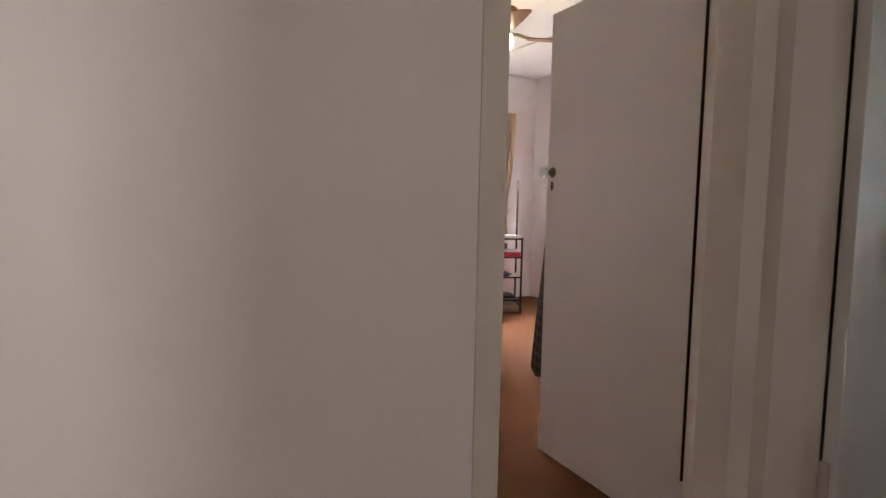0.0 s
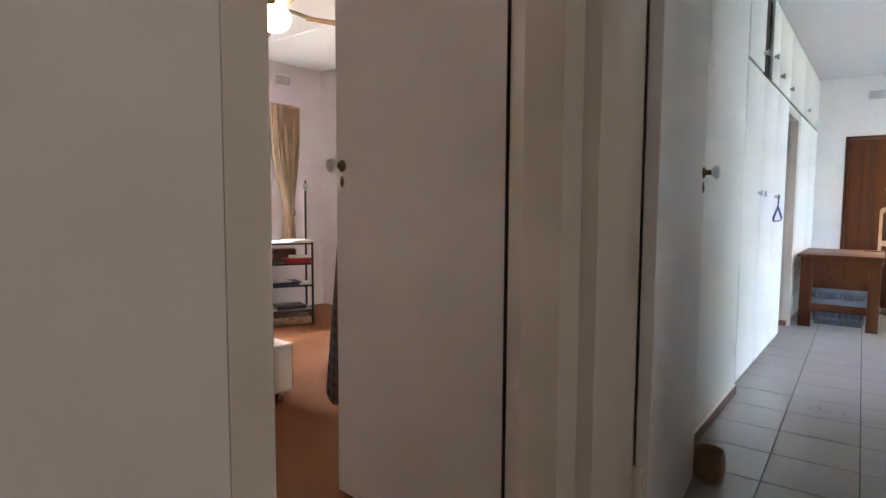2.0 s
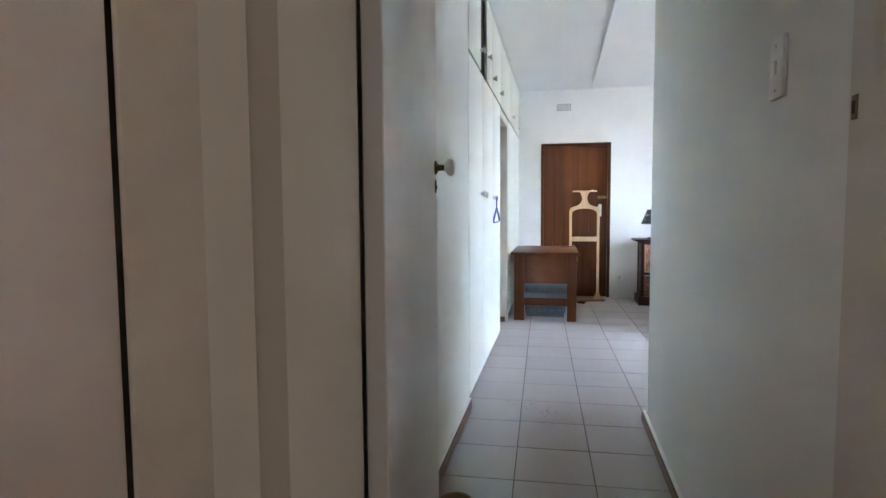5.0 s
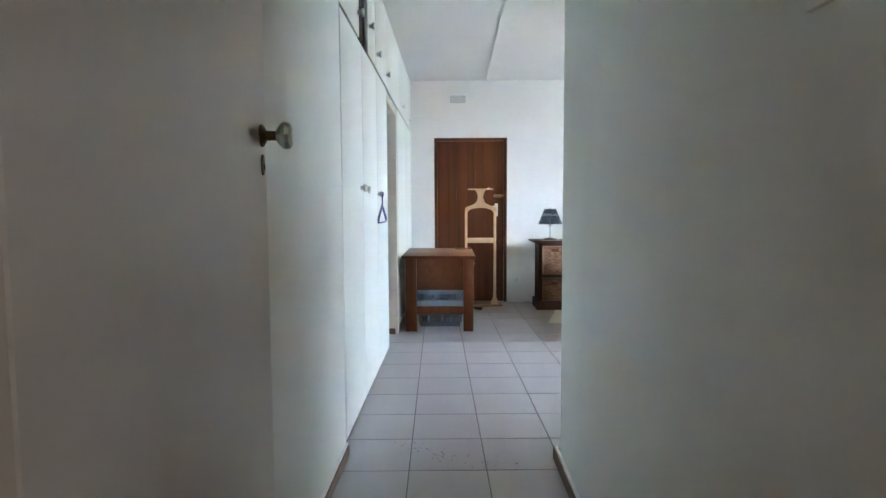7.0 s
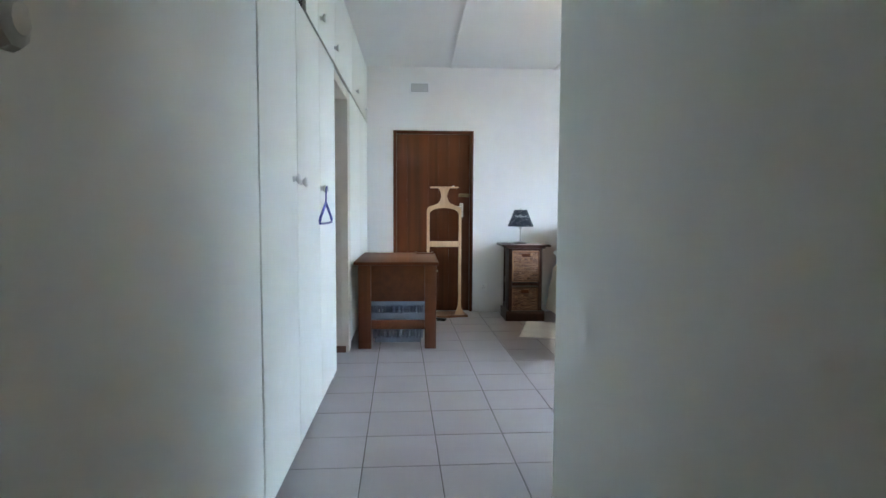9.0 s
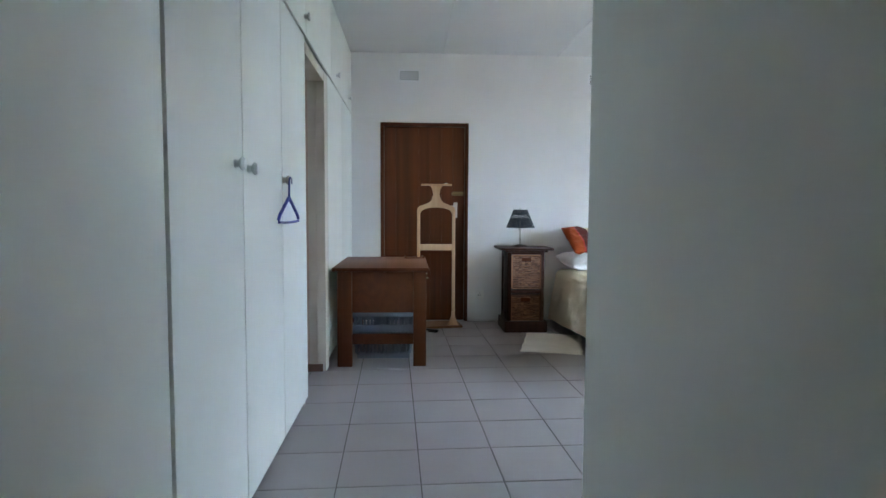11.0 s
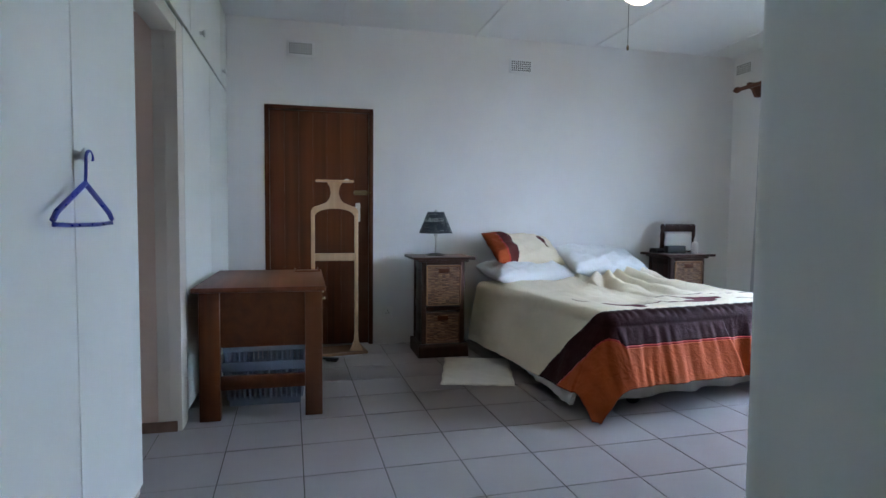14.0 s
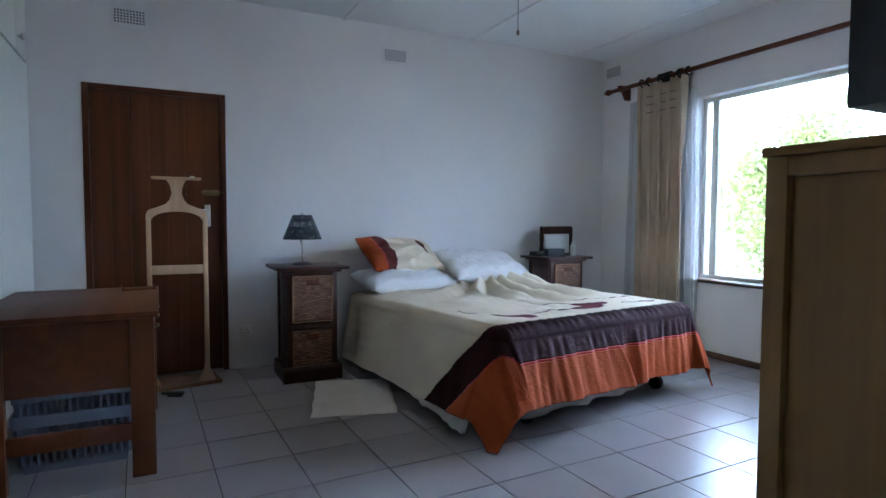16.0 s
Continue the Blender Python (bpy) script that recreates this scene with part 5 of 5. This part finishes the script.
for x in (1.43, 1.35, 1.22, 1.20, 1.18, 1.16, 1.14, 1.12, 1.10, 1.01, 0.985, 0.92):
    bm = bm_new()
    tube(bm, [(x + 0.005 * math.sin(a), 0.034 * math.cos(a), -0.008 + 0.034 * math.sin(a)) for a in [2 * math.pi * q / 18 for q in range(19)]], 0.008, 6)
    part("ring", bm, IRON, rd, "dark wooden curtain ring")

# guest room curtain
gc = thing("curtain", "beige guest room curtain tied back beside the window", "curtain", (4.43, GY - 0.07, 0.75))
bm = bm_new()
pleated(bm, -0.2, 0.2, 0, 0.0, 1.53, 5, 0.042, lambda h: (-0.17 + 0.155 * math.exp(-((h - 0.22) / 0.34) ** 2), 0.19 - 0.11 * math.exp(-((h - 0.22) / 0.3) ** 2)), 11)
ob = part("cloth", bm, see_through(fabric("gold_beige_curtain", (0.62, 0.47, 0.33), 0.1, 700), (0.70, 0.54, 0.38), 0.38), gc, "", 180)
ob.modifiers.new("thickness", "SOLIDIFY").thickness = 0.003
bm = tube(bm_new(), [(-0.03, -0.03, 0.36), (0.03, -0.05, 0.33), (0.09, -0.035, 0.34), (0.13, 0.04, 0.40)], 0.012, 8)
part("tie_back", bm, BEIGE, gc)
gr = thing("curtain_rail", "thin white curtain rail over the guest window", "curtain rail", (3.4, GY - 0.07, 2.30))
bm = tube(bm_new(), [(-2.3, 0, 0), (0, 0, 0), (1.15, 0, 0)], 0.009, 8)
part("rail", bm, PLASTICW, gr)
for x in (-2.2, -1.0, 0.0, 1.05):
    bm = box(bm_new(), x - 0.008, x + 0.008, 0.0, 0.07, -0.008, 0.008)
    part("bracket", bm, PLASTICW, gr)

# ---- guest room ----
bb = thing("divan_bed", "bare off-white single bed base on small brass castors", "bed", (2.16, 4.92, 0.012))
BASECLOTH = fabric("bed_base_ticking", (0.66, 0.61, 0.55), 0.06, 600)
bm = box(bm_new(), -0.46, 0.46, -0.95, 0.95, 0.068, 0.355, 0.018, 3)
part("box", bm, BASECLOTH, bb)
# top panel paler than the sides: window light is put into its white
bm = box(bm_new(), -0.463, 0.463, -0.953, 0.953, 0.338, 0.36, 0.008, 2)
part("top_panel", bm, fabric("window_lit_white_ticking", (0.88, 0.86, 0.85), 0.03, 600), bb, "white quilted top, whitened further for the window light on it")
for x in (-0.40, 0.40):
    for y in (-0.88, 0.0, 0.88):
        bm = tube(bm_new(), [(x, y, 0.04), (x, y, 0.075)], 0.011, 10)
        cs = part("castor", bm, BRASS, bb, "small brass castor")
        bm = lathe(bm_new(), [(0.0005, -0.012), (0.018, -0.012), (0.021, -0.006), (0.021, 0.006), (0.018, 0.012), (0.0005, 0.012)], 16, (x + 0.006, y, 0.021), "y")
        part("wheel", bm, BRASS, cs)

RW, RD = 0.69, 0.33
rack = thing("shelf_rack", "black iron shelf rack with twisted finials and four shelves", "shelf", (3.911, 5.944, 0.012), -28)


def on_rack(x, y, z):
    """A place on the rack: x along it, y into it, z over the carpet."""
    p = pose(3.911, 5.944, 0.012, 0, 0, -28) @ Vector((x, y, z))
    return tuple(p)


hx, hy = RW / 2, RD / 2
for x, y, tall in ((-hx, -hy, True), (hx, hy, True), (hx, -hy, False), (-hx, hy, False)):
    bm = tube(bm_new(), [(x, y, 0), (x, y, 0.7), (x, y, 1.33 if tall else 0.82)], 0.011, 8)
    post = part("post", bm, IRON, rack)
    if tall:
        bm = bm_new()
        for q in range(4):
            tube(bm, [(x + 0.022 * math.sin(math.pi * h / 8) * math.cos(q * math.pi / 2 + h * 0.4), y + 0.022 * math.sin(math.pi * h / 8) * math.sin(q * math.pi / 2 + h * 0.4), 1.33 + 0.09 * h / 8) for h in range(9)], 0.003, 5)
        lathe(bm, [(0.0005, 1.415), (0.008, 1.42), (0.009, 1.43), (0.0005, 1.45)], 8, (x, y, 0))
        part("finial", bm, IRON, post)
GREYSHELF = plain("grey_shelf", (0.10, 0.09, 0.085), 0.5)
for z in (0.14, 0.385, 0.60, 0.80):
    bm = box(bm_new(), -hx, hx, -hy, hy, z, z + 0.012, 0.002)
    part("shelf", bm, GREYSHELF, rack)
    for y in (-hy, hy):
        bm = tube(bm_new(), [(-hx, y, z + 0.006), (hx, y, z + 0.006)], 0.009, 6)
        part("rail", bm, IRON, rack)


def flat_box(name, label, category, place, turn, size, mat, lid=None):
    b = thing(name, label, category, place, turn)
    x, y, z = size
    bm = box(bm_new(), -x / 2, x / 2, -y / 2, y / 2, 0, z * (0.8 if lid else 1), 0.003)
    part("body", bm, mat, b)
    if lid:
        bm = box(bm_new(), -x / 2 - 0.004, x / 2 + 0.004, -y / 2 - 0.004, y / 2 + 0.004, z * 0.8, z, 0.002)
        part("lid", bm, lid, b)


RED = plain("red_card", (0.40, 0.02, 0.03), 0.5)
NAVY = plain("navy_card", (0.02, 0.03, 0.12), 0.5)
PAPER = plain("white_paper", (0.75, 0.74, 0.72), 0.8)
SHELL = plain("clear_bag_plastic", (0.40, 0.34, 0.33), 0.3)
BROWNC = plain("brown_card", (0.16, 0.085, 0.05), 0.7)
flat_box("paper_stack", "loose white papers spread on the top shelf", "papers", on_rack(0.02, 0.0, 0.812), -26, (0.62, 0.29, 0.012), PAPER)
flat_box("paper_stack", "white paper sheets in a heap on the top shelf", "papers", on_rack(0.22, -0.04, 0.824), -5, (0.19, 0.20, 0.018), PAPER)
flat_box("box_file", "flat red cardboard box on the shelf", "box", on_rack(0.21, -0.04, 0.612), -24, (0.24, 0.22, 0.05), RED, RED)
flat_box("book", "white book lying on a red box", "book", on_rack(0.23, -0.05, 0.662), -34, (0.19, 0.14, 0.022), PAPER)
flat_box("storage_box", "brown cardboard box on the shelf", "box", on_rack(0.05, 0.09, 0.612), -28, (0.34, 0.12, 0.13), BROWNC)
flat_box("folder", "dark blue folder on the lower shelf", "folder", on_rack(0.05, -0.02, 0.397), -22, (0.38, 0.24, 0.03), NAVY)
flat_box("magazine", "glossy white magazine on a blue folder", "magazine", on_rack(0.0, -0.04, 0.427), -14, (0.28, 0.19, 0.008), PAPER)
flat_box("paper_stack", "small stack of white papers on the lower shelf", "papers", on_rack(0.28, -0.05, 0.397), -30, (0.11, 0.18, 0.02), PAPER)
flat_box("box_file", "dark grey flat box on the bottom shelf", "box", on_rack(0.14, 0.02, 0.152), -24, (0.30, 0.24, 0.03), IRON)
flat_box("paper_stack", "pale papers on the bottom shelf", "papers", on_rack(-0.12, -0.05, 0.152), -34, (0.26, 0.18, 0.016), PAPER)


def bag(place, size, seed):
    b = thing("plastic_bag", "crumpled clear plastic bag on the shelf", "bag", place, 0, "crumpled bags")
    bm = bm_new()
    bmesh.ops.create_icosphere(bm, subdivisions=4, radius=0.5)
    for v in bm.verts:
        n = v.co.normalized()
        w = 0.82 + 0.30 * noise.noise(n * 2.3 + Vector((seed, 0, 0))) + 0.16 * noise.noise(n * 6 + Vector((seed, 5, 0)))
        v.co = Vector((n.x * size[0] / 2 * w, n.y * size[1] / 2 * w, max(-0.5, n.z * 0.62 * w) * size[2] + size[2] * 0.5))
    part("body", bm, SHELL, b, "", 12)


bag(on_rack(-0.16, 0.0, 0.612), (0.42, 0.30, 0.17), 1.0)
bag(on_rack(-0.22, -0.03, 0.397), (0.38, 0.28, 0.17), 4.0)
rg = thing("rug", "small patterned rug rolled flat under the shelf rack", "rug", on_rack(0.02, 0.0, 0.0), -28)
kk = Mat("patterned_rug")
kk.colour(kk.ramp(kk.noise(26, 4, 0.6), [(0.35, (0.09, 0.05, 0.06)), (0.5, (0.35, 0.22, 0.16)), (0.6, (0.10, 0.10, 0.16)), (0.75, (0.45, 0.40, 0.34))]))
kk.rough(0.95)
bm = box(bm_new(), -0.30, 0.32, -0.14, 0.14, 0.0, 0.08, 0.02)
part("roll", bm, kk.m, rg)


def robe():
    """A dark checked gown on the back of the open door, sticking out past its free edge."""
    r = thing("dressing_gown", "dark checked dressing gown hanging behind the open door", "gown", (2.105, 2.945, 0.37))
    k = Mat("dark_tartan")
    w1 = k.put("ShaderNodeTexWave", Scale=6.0)
    w1.bands_direction = "Z"
    w2 = k.put("ShaderNodeTexWave", Scale=6.0)
    w2.bands_direction = "Y"
    for w in (w1, w2):
        k.link(k.co, w.inputs["Vector"])
    c = k.mix(k.ramp(w1.outputs["Fac"], [(0.4, grey(0)), (0.6, grey(1))]), (0.015, 0.014, 0.018), (0.07, 0.045, 0.045))
    c = k.mix(k.ramp(w2.outputs["Fac"], [(0.85, grey(0)), (0.9, grey(0.6))]), c, (0.14, 0.08, 0.06))
    k.colour(c)
    k.rough(0.9)
    bm = bm_new()
    rows = []
    for i in range(31):
        h = i / 30
        row = []
        for j in range(29):
            a = 2 * math.pi * j / 28
            rx = 0.028 + 0.015 * (1 - h) + 0.008 * math.sin(3 * a + h * 4)
            ry = 0.20 - 0.075 * h + 0.012 * math.sin(5 * a + h * 3)
            row.append(bm.verts.new((0.060 + rx * math.cos(a), -0.06 + ry * math.sin(a) + 0.04 * (1 - h) ** 2, 0.04 * math.sin(2 * a) * (h < 0.05) + 1.30 * h)))
        rows.append(row)
    for a, b in zip(rows, rows[1:]):
        for j in range(28):
            bm.faces.new((a[j], a[j + 1], b[j + 1], b[j]))
    bm.faces.new(rows[-1])
    bm.faces.new(rows[0])
    part("cloth", bm, k.m, r, "", 60)


robe()

# ---- outside ----
bm = box(bm_new(), -400, 400, -400, 400, -0.6, -0.5)
kg = Mat("lawn")
kg.colour(kg.mix(kg.ramp(kg.noise(0.8, 6), [(0.35, grey(0)), (0.7, grey(1))]), (0.05, 0.07, 0.03), (0.08, 0.085, 0.045)))
kg.rough(0.95)
structure("ground", bm, kg.m, "green lawn outside")
bright = Mat("bright_haze")
bright.colour((0.8, 0.8, 0.8))
bright.b.inputs["Emission Color"].default_value = (0.56, 0.74, 1.0, 1)
bright.b.inputs["Emission Strength"].default_value = 40.0
bm = box(bm_new(), -60, 80, -62, -61, -1, 70)
structure("backdrop", bm, bright.m, "bright white sky haze")
pale = Mat("pale_haze")
pale.colour((0.8, 0.8, 0.8))
pale.b.inputs["Emission Color"].default_value = (0.97, 0.90, 0.96, 1)
pale.b.inputs["Emission Strength"].default_value = 92.0
bm = box(bm_new(), -60, 80, 66, 67, -1, 70)
structure("backdrop", bm, pale.m, "bright white sky haze")


def leaf_material(name, a, b):
    k = Mat(name)
    g = k.put("ShaderNodeNewGeometry")
    k.colour(k.ramp(g.outputs["Random Per Island"], [(0.0, a), (1.0, b)]))
    k.rough(0.45)
    tl = k.put("ShaderNodeBsdfTranslucent")
    tl.inputs["Color"].default_value = (*[min(1, x * 1.6) for x in b], 1)
    m = k.put("ShaderNodeMixShader")
    m.inputs[0].default_value = 0.5
    k.link(k.b.outputs[0], m.inputs[1])
    k.link(tl.outputs[0], m.inputs[2])
    k.link(m.outputs[0], k.t.nodes["Material Output"].inputs["Surface"])
    return k.m


LEAF = leaf_material("garden_leaf", (0.075, 0.112, 0.062), (0.28, 0.32, 0.19))
BRIGHTLEAF = leaf_material("sunlit_garden_leaf", (0.06, 0.10, 0.04), (0.20, 0.25, 0.10))
BARK = plain("bark", (0.10, 0.075, 0.055), 0.9, 0, 0.3, 15, 0.4)


def tree(place, high, wide, leaves, size, seed, low=0.25, label="leafy green garden tree", leaf=None):
    rnd = np.random.RandomState(seed)
    t = thing("tree", label, "tree", place)
    bm = bm_new()
    tube(bm, [(0, 0, 0), (0.06, 0.03, high * 0.3), (-0.05, 0.05, high * 0.6), (0.02, 0, high * 0.85)], [0.12, 0.09, 0.06, 0.02], 8)
    tips = []
    for k in range(16):
        a, h = rnd.uniform(0, 2 * math.pi), rnd.uniform(low, 0.9) * high
        r = wide * rnd.uniform(0.45, 1.0) * math.sin(math.pi * min(0.95, h / high * 0.9 + 0.12))
        tip = (r * math.cos(a), r * math.sin(a), h + rnd.uniform(0.0, 0.25) * high * 0.5)
        tube(bm, [(0, 0, h * 0.75), (tip[0] * 0.5, tip[1] * 0.5, h * 0.9), tip], [0.04, 0.025, 0.008], 5)
        tips.append(tip)
        tips.append((tip[0] * 0.55, tip[1] * 0.55, tip[2] * 0.95))
    part("trunk", bm, BARK, t)
    tips = np.array(tips)
    c = tips[rnd.randint(0, len(tips), leaves)] + rnd.normal(0, wide * 0.17, (leaves, 3))
    u = rnd.normal(0, 1, (leaves, 3))
    u /= np.linalg.norm(u, axis=1, keepdims=True)
    v = np.cross(u, rnd.normal(0, 1, (leaves, 3)))
    v /= np.linalg.norm(v, axis=1, keepdims=True)
    s = size * rnd.uniform(0.6, 1.3, (leaves, 1))
    verts = np.stack([c - u * s, c + v * s * 0.38, c + u * s, c - v * s * 0.38], 1).reshape(-1, 3)
    me = bpy.data.meshes.new("crown")
    me.from_pydata(verts.tolist(), [], np.arange(leaves * 4).reshape(-1, 4).tolist())
    me.materials.append(leaf or LEAF)
    ob = new("crown", me)
    ob.parent = t
    ob["kind"] = "stuff"


tree((9.6, -8.9, -0.5), 2.35, 1.7, 15000, 0.06, 1, leaf=BRIGHTLEAF)
tree((12.2, -11.5, -0.5), 4.2, 2.0, 9000, 0.10, 2, leaf=BRIGHTLEAF)
tree((5.2, -13.5, -0.5), 3.6, 1.8, 7000, 0.10, 3, leaf=BRIGHTLEAF)
tree((4.3, 9.6, -0.5), 4.6, 1.9, 26000, 0.075, 4, 0.12)
tree((6.9, 10.4, -0.5), 5.0, 2.1, 22000, 0.085, 5, 0.12)
tree((2.2, 11.0, -0.5), 4.8, 1.6, 10000, 0.08, 6, 0.15)
fc = thing("fence", "low white picket fence in the garden", "fence", (9.6, -13.2, -0.5))
for k in range(48):
    x = -3.4 + k * 0.15
    bm = box(bm_new(), x - 0.028, x + 0.028, -0.01, 0.01, 0.05, 0.98)
    part("picket", bm, GLOSS, fc)
for z in (0.25, 0.75):
    bm = box(bm_new(), -3.5, 3.8, 0.012, 0.04, z, z + 0.06)
    part("rail", bm, GLOSS, fc)

# ---- floor tiles ----
TP = 0.3535
GRID = pose(5.753, 1.269, 0.0, 0, 0, 1.5)
bm = bm_new()
box(bm, 0.0025, TP - 0.0025, 0.0025, TP - 0.0025, -0.006, 0.0, 0.0012, 1)
TILE_MESH = mesh("floor_tile", bm, TILE)
for i in range(-21, 11):
    for j in range(-13, 5):
        mid = GRID @ Vector(((i + 0.5) * TP, (j + 0.5) * TP, 0))
        x, y = mid.x, mid.y
        hall = 0.0 < x < 1.9 and -0.2 < y < 1.86
        passage = 1.9 <= x <= 4.4 and 0.72 < y < 1.95
        bedroom = x > 4.4 and -2.95 < y < (2.6 if 6.3 < x < 7.3 else 2.0)
        if not (hall or passage or bedroom):
            continue
        ob = new("floor_tile", TILE_MESH)
        ob.matrix_world = GRID @ pose(i * TP, j * TP, 0.0, random.uniform(-0.07, 0.07), random.uniform(-0.07, 0.07), 0)
        ob.parent = floor

# crumbs and dust on the floor by the cupboard corner
rnd = random.Random(11)
bm = bm_new()
for k in range(46):
    f = rnd.random()
    x, y, s = 4.36 + 0.25 * f + rnd.gauss(0, 0.03), 1.12 + 0.55 * f + rnd.gauss(0, 0.05), rnd.uniform(0.0012, 0.0038)
    out = [(x + s * rnd.uniform(0.6, 1.4) * math.cos(a), y + s * rnd.uniform(0.6, 1.4) * math.sin(a)) for a in (0.3, 1.6, 2.8, 4.0, 5.2)]
    prism(bm, out, 0.0003, 0.0012 + s * 0.3)
tagged(new("floor_crumbs", mesh("floor_crumbs", bm, BROWNC)), "small dark crumbs scattered on the floor tiles", "crumbs", "", "stuff")
